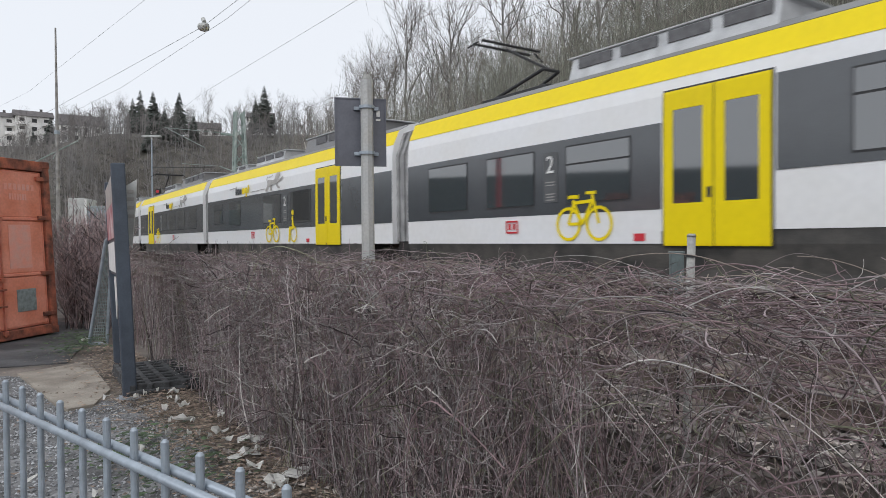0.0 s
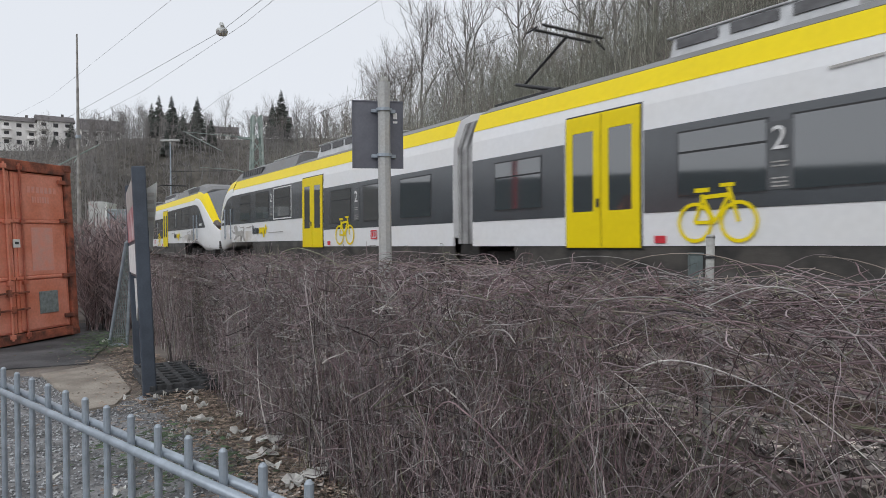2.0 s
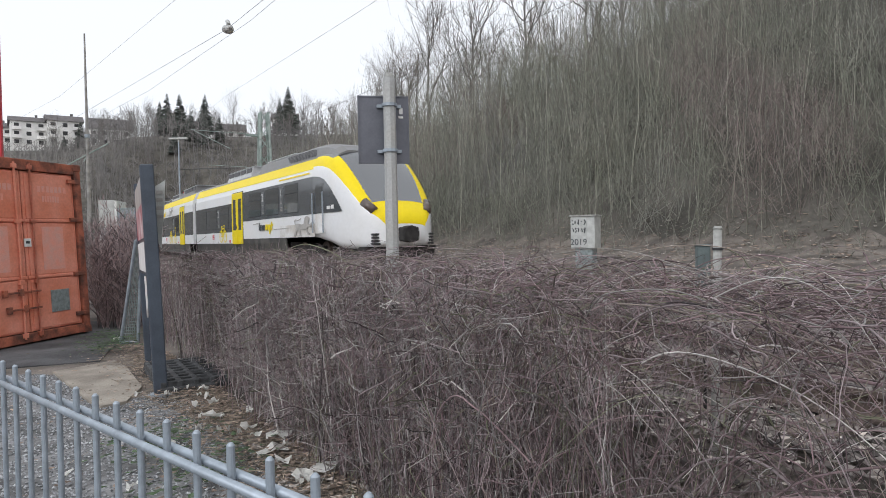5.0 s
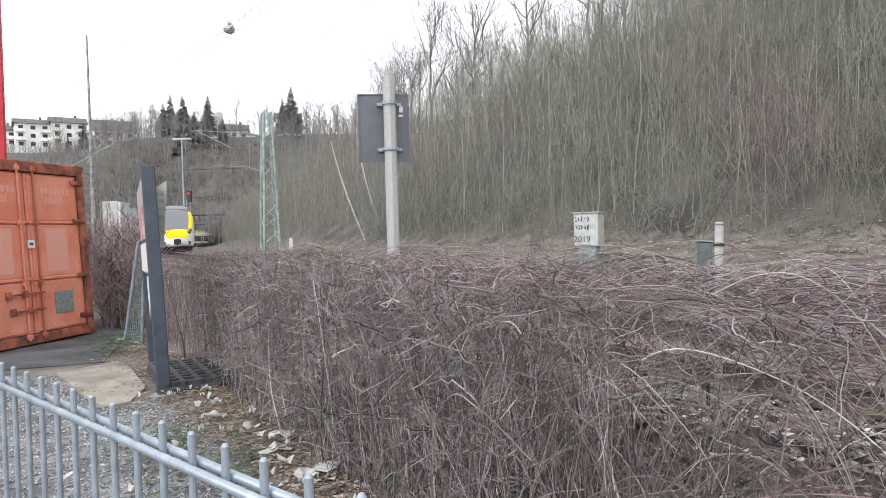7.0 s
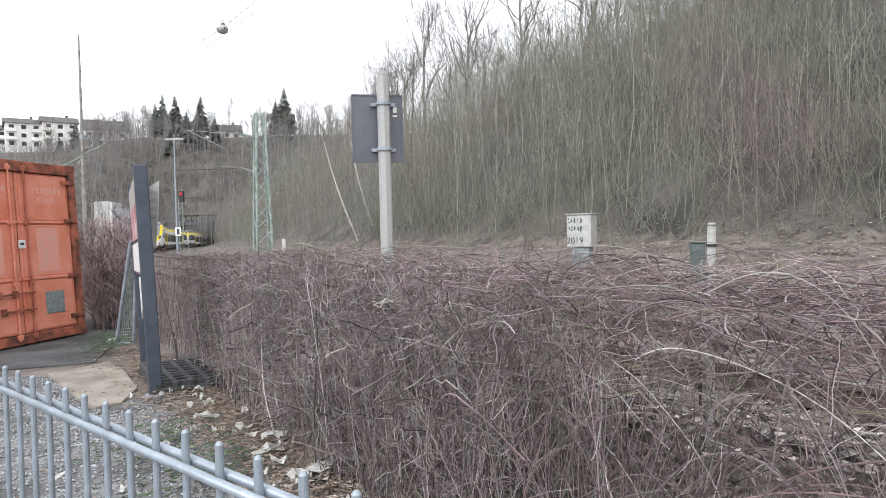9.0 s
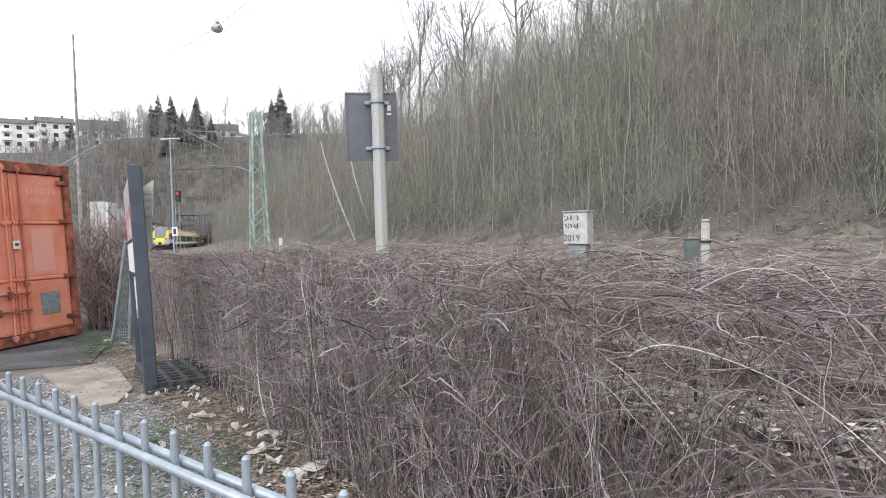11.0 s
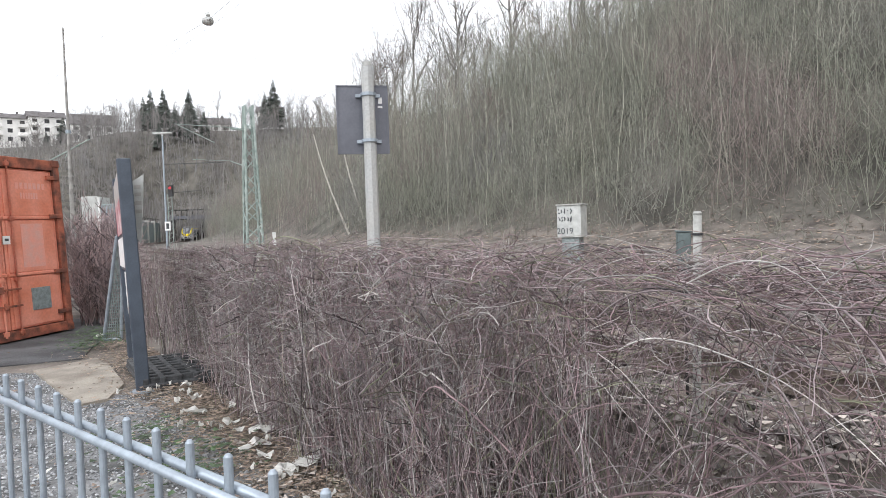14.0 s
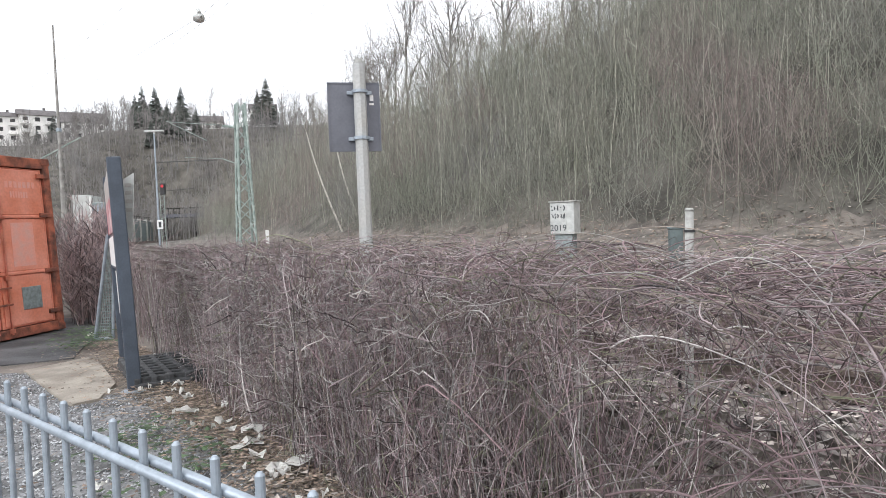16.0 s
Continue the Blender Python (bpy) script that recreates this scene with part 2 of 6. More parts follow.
def tubes(paths, radii, sides=3):
    """Vertices and quads of many thin tubes: paths (N, K, 3), radii (N, K)."""
    n, k = paths.shape[:2]
    tang = np.gradient(paths, axis=1)
    tang /= np.linalg.norm(tang, axis=2, keepdims=True) + 1e-9
    ref = np.where(np.abs(tang[..., 2:3]) > 0.85, np.array([1.0, 0, 0]), np.array([0, 0, 1.0]))
    u = np.cross(tang, ref)
    u /= np.linalg.norm(u, axis=2, keepdims=True) + 1e-9
    v = np.cross(tang, u)
    a = np.arange(sides) * 2 * np.pi / sides
    ring = np.cos(a)[:, None] * u[:, :, None, :] + np.sin(a)[:, None] * v[:, :, None, :]
    verts = (paths[:, :, None, :] + ring * radii[:, :, None, None]).reshape(-1, 3)
    base = (np.arange(n) * k * sides)[:, None, None] + (np.arange(k - 1) * sides)[None, :, None]
    i = np.arange(sides)[None, None, :]
    j = (i + 1) % sides
    quads = np.stack([base + i, base + j, base + sides + j, base + sides + i], axis=-1).reshape(-1, 4)
    return verts, quads


def mesh_of(name, chunks, materials, smooth=True):
    """One mesh out of chunks (verts, faces with a fixed corner count, material index)."""
    me = bpy.data.meshes.new(name)
    vs, loops, starts, mats, off, ls = [], [], [], [], 0, 0
    for verts, faces, mi in chunks:
        vs.append(verts)
        loops.append((faces + off).ravel())
        c = faces.shape[1]
        starts.append(ls + np.arange(len(faces)) * c)
        mats.append(np.full(len(faces), mi))
        off += len(verts)
        ls += faces.size
    vs, loops, starts, mats = np.concatenate(vs), np.concatenate(loops), np.concatenate(starts), np.concatenate(mats)
    me.vertices.add(len(vs))
    me.vertices.foreach_set("co", vs.astype(np.float32).ravel())
    me.loops.add(len(loops))
    me.loops.foreach_set("vertex_index", loops.astype(np.int32))
    me.polygons.add(len(starts))
    me.polygons.foreach_set("loop_start", starts.astype(np.int32))
    me.polygons.foreach_set("material_index", mats.astype(np.int32))
    me.polygons.foreach_set("use_smooth", np.full(len(starts), smooth))
    me.update(calc_edges=True)
    for m in materials:
        me.materials.append(m)
    return me


# ---- the line of the railway ----
TH = radians(34.41)
ALONG, ACROSS = Vector((-math.sin(TH), math.cos(TH), 0)), Vector((math.cos(TH), math.sin(TH), 0))
RAIL_Z = 0.68
N_FAR, N_NEAR = 9.46, 4.65


def sn(s, n, z=0.0):
    """A place s metres along the straight of the line and n metres across it from the eye."""
    return ALONG * s + ACROSS * n + Vector((0, 0, z))


S = np.arange(-160, 460, 0.5)
KAPPA = 0.003738 * np.clip((S - 22.5) / 20, 0, 1) + (0.002167 - 0.003738) * np.clip((S - 50) / 20, 0, 1)
HEAD = TH - np.cumsum(KAPPA) * 0.5
CX, CY = np.cumsum(-np.sin(HEAD)) * 0.5, np.cumsum(np.cos(HEAD)) * 0.5
ORIGIN = int(np.argmin(np.abs(S)))
CX += N_FAR * math.cos(TH) - CX[ORIGIN]
CY += N_FAR * math.sin(TH) - CY[ORIGIN]


def line_at(s, off=0.0):
    """Place and heading on the far track's centre line, off metres to the right of it."""
    h = np.interp(s, S, HEAD)
    return np.interp(s, S, CX) + off * np.cos(h), np.interp(s, S, CY) + off * np.sin(h), h


def right_of_line(x, y):
    """How far places lie to the right of the far track."""
    xs, ys, hs = CX[::6], CY[::6], HEAD[::6]
    x, y = np.atleast_1d(x).astype(float), np.atleast_1d(y).astype(float)
    out = np.empty(x.shape)
    for i in range(0, len(x), 4000):
        dx, dy = x[i:i + 4000, None] - xs, y[i:i + 4000, None] - ys
        k = np.argmin(dx * dx + dy * dy, axis=1)
        r = np.arange(len(k))
        out[i:i + 4000] = dx[r, k] * np.cos(hs[k]) + dy[r, k] * np.sin(hs[k])
    return out


def smooth(e0, e1, x):
    t = np.clip((x - e0) / (e1 - e0), 0, 1)
    return t * t * (3 - 2 * t)


def ground_z(x, y):
    x, y = np.atleast_1d(x).astype(float), np.atleast_1d(y).astype(float)
    d = right_of_line(x, y)
    bed = 0.46 * smooth(-6.9, -6.2, d)
    rise = 0.65 * smooth(3.5, 9.5, d)
    hill = 17.0 * (1 - np.exp(-(np.clip(d - 9.0, 0, None) / 16.0) ** 1.3))
    hill = hill * (1 + 0.6 * smooth(6, 38, x)) + 5.0 * smooth(35, 120, d)
    hill *= 1 - 0.35 * smooth(60, 170, y)
    rumple = 0.5 * np.sin(x * 0.31 + y * 0.13) + 0.4 * np.sin(y * 0.37 - x * 0.21)
    hill += rumple * smooth(11, 20, d)
    far = 41.0 * smooth(150, 275, y - 0.25 * x) * np.maximum(smooth(8, 32, np.abs(d)), smooth(178, 220, y))
    far *= (1 - 0.25 * smooth(-40, 60, x)) * (1 - 0.14 * smooth(-108, -138, x))
    return bed + rise + np.maximum(hill, far)


def ground_sheet():
    def axis(lo, hi, near_lo, near_hi, step):
        mid = np.arange(near_lo, near_hi, step)
        up = near_hi + np.cumsum(step * 1.12 ** np.arange(1, 80))
        dn = near_lo - np.cumsum(step * 1.12 ** np.arange(1, 80))
        return np.concatenate([dn[dn > lo][::-1], mid, up[up < hi]])
    xs, ys = axis(-1800, 1800, -30, 30, 0.45), axis(-1800, 2200, -12, 60, 0.45)
    gx, gy = np.meshgrid(xs, ys)
    gz = ground_z(gx.ravel(), gy.ravel())
    verts = np.stack([gx.ravel(), gy.ravel(), gz], axis=1)
    w, h = len(xs), len(ys)
    i = (np.arange(h - 1)[:, None] * w + np.arange(w - 1)[None, :]).ravel()
    quads = np.stack([i, i + 1, i + 1 + w, i + w], axis=1)
    wooded = right_of_line(gx.ravel(), gy.ravel())[quads[:, 0]] > 9.5
    wooded |= verts[quads[:, 0], 1] > 95
    me = mesh_of("ground", [(verts, quads, 0)], [M_SOIL, M_FOREST])
    me.polygons.foreach_set("material_index", wooded.astype(np.int32))
    ob = new("ground", me)
    tagged(ob, "brown earth with dead leaves, rising into a wooded slope", "ground", kind="structure")


def curved_strip(name, s0, s1, step, off, profile, material, label, category="track"):
    """A profile (across, height) swept along the line."""
    ss = np.arange(s0, s1 + 0.01, step)
    x, y, h = line_at(ss, 0)
    rows = [np.stack([x + (off + a) * np.cos(h), y + (off + a) * np.sin(h), np.full(len(ss), z)], 1) for a, z in profile]
    verts = np.stack(rows, 1).reshape(-1, 3)
    k = len(profile)
    i = (np.arange(len(ss) - 1)[:, None] * k + np.arange(k)[None, :])
    j = (np.arange(len(ss) - 1)[:, None] * k + (np.arange(k)[None, :] + 1) % k)
    quads = np.stack([i, j, j + k, i + k], -1).reshape(-1, 4)
    ob = new(name, mesh_of(name, [(verts, quads, 0)], [material], smooth=False))
    if label:
        tagged(ob, label, category)
    return ob


def stones(n, place, size, material, name, label, category, rng):
    """Many small broken stones, one mesh."""
    base = np.array([(1, 0, 0), (-1, 0, 0), (0, 1, 0), (0, -1, 0), (0, 0, 1), (0, 0, -1)], float)
    tri = np.array([(0, 2, 4), (2, 1, 4), (1, 3, 4), (3, 0, 4), (2, 0, 5), (1, 2, 5), (3, 1, 5), (0, 3, 5)])
    p = place(n)
    n = len(p)
    r = size * rng.uniform(0.5, 1.4, (n, 1, 1)) * rng.uniform(0.6, 1.25, (n, 6, 1))
    a = rng.uniform(0, 6.28, n)
    c, s_ = np.cos(a), np.sin(a)
    b = np.repeat(base[None], n, 0) * r
    b[..., 2] *= 0.7
    x = b[..., 0] * c[:, None] - b[..., 1] * s_[:, None]
    y = b[..., 0] * s_[:, None] + b[..., 1] * c[:, None]
    tilt = rng.uniform(-0.5, 0.5, (n, 1))
    v = np.stack([x, y, b[..., 2] + tilt * x], -1) + p[:, None, :]
    faces = (np.arange(n)[:, None, None] * 6 + tri[None]).reshape(-1, 3)
    ob = new(name, mesh_of(name, [(v.reshape(-1, 3), faces, 0)], [material], smooth=False))
    tagged(ob, label, category, kind="stuff")


def railway():
    for off, nm in ((0.0, "far"), (N_NEAR - N_FAR, "near")):
        track = empty("railway_track")
        tagged(track, "rusty steel rails on sleepers in brown ballast", "railway track", "railway tracks")
        for side in (-0.7525, 0.7525):
            foot = [(-0.07, RAIL_Z - 0.17), (0.07, RAIL_Z - 0.17), (0.07, RAIL_Z - 0.15), (0.012, RAIL_Z - 0.13), (0.012, RAIL_Z - 0.045), (0.036, RAIL_Z - 0.035),
                    (0.036, RAIL_Z - 0.004), (-0.036, RAIL_Z - 0.004), (-0.036, RAIL_Z - 0.035), (-0.012, RAIL_Z - 0.045), (-0.012, RAIL_Z - 0.13), (-0.07, RAIL_Z - 0.15)]
            rail = curved_strip("rail", -30, 230, 2.0, off + side, [(a, z) for a, z in foot], M_RUST, "")
            rail.parent = track
            head = curved_strip("rail_head", -30, 230, 2.0, off + side, [(-0.03, RAIL_Z - 0.003), (0.03, RAIL_Z - 0.003), (0.026, RAIL_Z), (-0.026, RAIL_Z)], M_RAILHEAD, "")
            head.parent = rail
        me = None
        for k in range(90):
            s = -8 + k * 0.62
            x, y, h = line_at(s, off)
            if me is None:
                sl = part("sleeper", box(-1.3, -0.13, -0.2, 1.3, 0.13, 0, 0.015), M_SLEEPER, track)
                me = sl.data
            else:
                sl = new("sleeper", me)
                sl.parent = track
            sl.matrix_basis = pose(x, y, RAIL_Z - 0.17, 0, 0, math.degrees(h))
    rng = np.random.default_rng(3)

    def shoulder(n):
        s, c = rng.uniform(-1.0, 7.5, n), rng.uniform(2.7, 6.4, n)
        q = s[:, None] * np.array(ALONG) + c[:, None] * np.array(ACROSS)
        q[:, 2] = ground_z(q[:, 0], q[:, 1]) + 0.02
        return q
    stones(9000, shoulder, 0.036, M_TRACKSTONE, "ballast", "pale coarse ballast stones beside the near rails", "ballast", rng)

    def bed(n):
        s = np.where(rng.random(n) < 0.85, rng.uniform(-7, 14, n), rng.uniform(16, 45, n))
        d = rng.uniform(-6.9, 3.2, n)
        x, y, h = line_at(s, 0)
        x, y = x + d * np.cos(h), y + d * np.sin(h)
        return np.stack([x, y, ground_z(x, y) + 0.015], 1)
    stones(22000, bed, 0.030, M_BALLAST, "ballast", "brown-grey broken stone ballast between the rails", "ballast", rng)


# ---- train ----
HALF = 1.46
SIDE = [(1.40, 0.45), (1.46, 0.80), (1.465, 1.30), (1.46, 2.50), (1.45, 2.90), (1.41, 3.12), (1.25, 3.475), (0.95, 3.64), (0.55, 3.74), (0.0, 3.77)]


def side_y(z):
    zs, ys = [p[1] for p in SIDE[:8]], [p[0] for p in SIDE[:8]]
    return float(np.interp(z, zs, ys))


def shell(x0, x1, z0, z1, thick, side, lift=0.0):
    """A panel that follows the side's curve between two heights."""
    zs = sorted({z0, z1, *[p[1] for p in SIDE if z0 < p[1] < z1]})
    outer = [(side * (side_y(z) + lift), z) for z in zs]
    inner = [(side * (side_y(z) + lift - thick), z) for z in zs]
    return prism(outer + inner[::-1], "x", min(x0, x1), max(x0, x1))


def bar(car, name, x0, x1, z0, z1, material, lift=0.02, side=1, label=""):
    return part(name, shell(x0, x1, z0, z1, 0.008, side, lift), material, car, label)


def flat_shape(polys, x, z, k=1.0):
    """Thin shapes on the near side, from outlines in metres about (x, z)."""
    bm = bmesh.new()
    for poly in polys:
        verts = [bm.verts.new((x - p[0] * k, side_y(z + p[1] * k) + 0.024, z + p[1] * k)) for p in poly]
        face = bm.faces.new(verts)
        out = bmesh.ops.extrude_face_region(bm, geom=[face])
        for v in out["geom"]:
            if isinstance(v, bmesh.types.BMVert):
                v.co.y += 0.004
    bmesh.ops.recalc_face_normals(bm, faces=bm.faces[:])
    return bm


def stroke(a, b, w):
    a, b = Vector(a), Vector(b)
    n = (b - a).normalized()
    n = Vector((-n.y, n.x)) * w / 2
    return [tuple(a + n), tuple(a - n), tuple(b - n), tuple(b + n)]


def ring_polys(cx, cz, r, w, n=18):
    out = []
    for i in range(n):
        a, b = 2 * math.pi * i / n, 2 * math.pi * (i + 1) / n
        out.append([(cx + (r + o) * math.cos(t), cz + (r + o) * math.sin(t)) for t, o in ((a, 0), (b, 0), (b, -w), (a, -w))])
    return out


BIKE = ring_polys(-0.33, 0.28, 0.28, 0.05) + ring_polys(0.33, 0.28, 0.28, 0.05) + [
    stroke((-0.33, 0.28), (-0.02, 0.28), 0.05), stroke((-0.33, 0.28), (-0.2, 0.62), 0.05), stroke((-0.02, 0.28), (-0.22, 0.66), 0.05),
    stroke((-0.02, 0.28), (0.2, 0.64), 0.05), stroke((-0.21, 0.62), (0.2, 0.64), 0.055), stroke((0.33, 0.28), (0.19, 0.74), 0.05),
    stroke((-0.33, 0.72), (-0.1, 0.72), 0.06), stroke((0.06, 0.77), (0.27, 0.77), 0.05)]
CHAIR = ring_polys(0.08, 0.26, 0.26, 0.05) + ring_polys(0.02, 0.92, 0.085, 0.085) + [
    stroke((0.0, 0.8), (0.06, 0.42), 0.11), stroke((0.1, 0.45), (-0.25, 0.45), 0.09), stroke((-0.22, 0.46), (-0.3, 0.02), 0.09)]
LION = [[(-0.62, 0.50), (-0.70, 0.66), (-0.60, 0.74), (-0.35, 0.70), (-0.15, 0.78), (-0.13, 0.75), (-0.34, 0.66), (-0.57, 0.69), (-0.64, 0.64), (-0.56, 0.50)],
        [(-0.60, 0.50), (-0.40, 0.55), (-0.10, 0.50), (0.15, 0.52), (0.30, 0.30), (0.05, 0.26), (-0.30, 0.28), (-0.42, 0.24), (-0.56, 0.30)],
        [(-0.56, 0.34), (-0.72, 0.06), (-0.78, 0.0), (-0.60, 0.0), (-0.58, 0.08), (-0.42, 0.26)],
        [(-0.40, 0.28), (-0.30, 0.06), (-0.38, 0.0), (-0.16, 0.0), (-0.18, 0.10), (-0.24, 0.30)],
        [(0.05, 0.50), (0.10, 0.72), (0.22, 0.84), (0.42, 0.82), (0.50, 0.70), (0.42, 0.62), (0.38, 0.50), (0.30, 0.30)],
        [(0.30, 0.50), (0.55, 0.50), (0.72, 0.62), (0.76, 0.56), (0.60, 0.40), (0.34, 0.36)],
        [(0.22, 0.34), (0.40, 0.16), (0.52, 0.10), (0.52, 0.03), (0.34, 0.06), (0.16, 0.28)]]


LION_WIDE = [[(x * 1.55, z) for x, z in poly] for poly in LION]


def lettering(car, text, x, z, size, material):
    cu = bpy.data.curves.new("class_number", "FONT")
    cu.body, cu.size, cu.extrude, cu.align_x, cu.align_y = text, size, 0.003, "CENTER", "CENTER"
    ob = new("class_number", cu)
    cu.materials.append(material)
    ob.parent = car
    ob.matrix_basis = pose(x, side_y(z) + 0.034, z, 90, 0, 180)
    return ob


def class_panel(car, x, z, digit):
    bar(car, "info_panel", x - 0.17, x + 0.17, z - 0.62, z + 0.22, M_INFO, 0.019)
    lettering(car, digit, x, z, 0.42, M_STICKER)
    bm = flat_shape([stroke((-0.1, -0.28 - i * 0.05), (0.1, -0.28 - i * 0.05), 0.018) for i in (0, 1, 4, 5, 6)], x, z)
    part("notice_lines", bm, M_GREYMARK, car, "pale unreadable notice lines")["kind"] = "stuff"


def brand(car, x, z, k=1.0):
    def blob(x0, x1, z0, z1):
        c = 0.045
        return [(x0 + c, z0), (x1 - c, z0), (x1, z0 + c), (x1 + 0.02, z1 - c), (x1 - c, z1), (x0 + c, z1), (x0, z1 - c), (x0 - 0.02, z0 + c)]
    dark = [blob(0.0, 0.08, 0.0, 0.36), blob(0.11, 0.26, 0.0, 0.24), blob(0.32, 0.44, 0.0, 0.24), blob(0.47, 0.59, 0.0, 0.24), blob(0.62, 0.70, 0.0, 0.24)]
    yellow = [blob(0.80, 0.90, 0.0, 0.25), blob(0.93, 1.04, 0.0, 0.25), blob(1.10, 1.20, 0.0, 0.25), blob(1.23, 1.34, -0.13, 0.25), blob(1.44, 1.54, 0.0, 0.34), blob(1.55, 1.64, 0.14, 0.25)]
    part("brand_mark", flat_shape(dark, x, z, k), M_DARKMARK, car, "charcoal rounded blocks of a logo")
    part("brand_mark", flat_shape(yellow, x, z, k), M_YELLOW, car, "yellow rounded blocks of a logo")
    for line in (stroke((-0.75, 0.27), (-0.12, 0.30), 0.035), stroke((1.75, 0.03), (3.3, 0.05), 0.022)):
        part("slogan_line", flat_shape([line], x, z, k), M_GREYMARK, car, "thin grey line of small writing")


def pane(car, x0, x1, z0, z1, split=False):
    z0, z1 = z0 - 0.05, z1 + 0.05
    for side in (1, -1):
        frame_ = part("window", shell(x0, x1, z0, z1, 0.012, side, 0.016), M_FRAME, car)
        zs = [(z0 + 0.025, z1 - 0.025)] if not split else [(z0 + 0.025, z0 + 0.66 * (z1 - z0)), (z0 + 0.66 * (z1 - z0) + 0.03, z1 - 0.025)]
        for a, b in zs:
            part("pane", shell(x0 + 0.025, x1 - 0.025, a, b, 0.01, side, 0.020), M_PANE, frame_)


def train_door(car, x, z0=0.77, z1=2.93):
    for side in (1, -1):
        w = 0.78
        part("door_surround", shell(x - w - 0.03, x + w + 0.03, z0 - 0.02, z1 + 0.03, 0.02, side, 0.012), M_FRAME, car)
        for k in (-1, 1):
            a, b = sorted((x + k * 0.012, x + k * w))
            za, zb = 1.36, 2.66
            pieces = [shell(a, b, z0, za, 0.03, side, 0.030), shell(a, b, zb, z1, 0.03, side, 0.030),
                      shell(a, a + 0.15, za, zb, 0.03, side, 0.030), shell(b - 0.15, b, za, zb, 0.03, side, 0.030)]
            door = part("door_leaf", joined(*pieces), M_YELLOW, car, "yellow sliding door leaf")
            part("door_glass", shell(a + 0.14, b - 0.14, za - 0.01, zb + 0.01, 0.01, side, 0.022), M_PANE, door)
        part("door_button", shell(x + 0.03, x + 0.09, 1.42, 1.56, 0.02, side, 0.045), M_FRAME, car)


def bogie(car, x):
    b = part("bogie", joined(box(x - 1.5, -1.1, 0.42, x + 1.5, -0.95, 0.70, 0.03), box(x - 1.5, 0.95, 0.42, x + 1.5, 1.1, 0.70, 0.03), box(x - 0.4, -1.0, 0.40, x + 0.4, 1.0, 0.66, 0.03)), M_UNDER, car)
    for dx in (-1.1, 1.1):
        for dy in (-0.78, 0.78):
            part("wheel", joined(rod((x + dx, dy - 0.06, 0.42), (x + dx, dy + 0.06, 0.42), 0.41, 24), rod((x + dx, dy - 0.09, 0.42), (x + dx, dy + 0.09, 0.42), 0.14, 12)), M_RUST, b)


def roof_box(car, x0, x1, h, material, w=0.9, slant=0.35):
    z = 3.70
    bm = prism([(-w - 0.15, z - 0.15), (w + 0.15, z - 0.15), (w, z + h), (-w, z + h)], "x", x0 + slant, x1 - slant)
    part("roof_unit", bm, material, car)
    lid = joined(box(x0 + slant - 0.1, -w - 0.04, z + h, x1 - slant + 0.1, w + 0.04, z + h + 0.03, 0.01))
    part("roof_lid", lid, M_ROOFLIGHT, car)
    k = int((x1 - x0) / 0.9)
    for i in range(k):
        xa = x0 + slant + 0.1 + i * 0.9
        if xa + 0.7 < x1 - slant:
            for side in (1, -1):
                part("roof_grille", box(xa, side * (w + 0.075) - 0.02, z + 0.08, xa + 0.7, side * (w + 0.075) + 0.02, z + h - 0.05), M_GRILLE, car)


def body(car, x0, x1, low):
    full = [(y, z) for y, z in SIDE] + [(-y, z) for y, z in SIDE[-2::-1]]
    cut = [(y, z) for y, z in full if z > low + 0.01]
    part("body", prism([(side_y(low), low)] + cut + [(-side_y(low), low)], "x", x0, x1), M_WHITE, car)
    roof = [(y, z) for y, z in full if z >= 3.475]
    part("roof", prism([(y, z + 0.012) for y, z in roof] + [(-1.1, 3.40), (1.1, 3.40)], "x", x0 + 0.01, x1 - 0.01), M_ROOF, car)
    for side in (1, -1):
        part("yellow_stripe", shell(x0 + 0.01, x1 - 0.01, 3.12, 3.475, 0.01, side, 0.008), M_YELLOW, car)


def bellows(car, x):
    """The gangway between two cars, carried by one of them."""
    outline = [(-1.36, 0.85), (1.36, 0.85), (1.37, 2.9), (1.15, 3.45), (0.6, 3.66), (-0.6, 3.66), (-1.15, 3.45), (-1.37, 2.9)]
    for i in range(6):
        k = 0.985 if i % 2 else 0.955
        part("bellows_pleat", prism([(y * k, (z - 0.9) * k + 0.9) for y, z in outline], "x", x - 0.36 + i * 0.12, x - 0.36 + i * 0.12 + 0.12), M_BELLOWS, car, "pleated grey rubber gangway")
    part("gangway_foot", box(x - 0.34, -1.3, 0.42, x + 0.34, 1.3, 0.86, 0.03), M_UNDER, car)


def skirts(car, spans, z0, z1):
    for a, b in spans:
        part("skirt", joined(shell(a, b, z0, z1, 0.03, 1, -0.015), shell(a, b, z0, z1, 0.03, -1, -0.015)), M_SKIRT, car)
    part("underframe", box(min(s[0] for s in spans), -1.25, 0.32, max(s[1] for s in spans), 1.25, 0.82), M_UNDER, car)


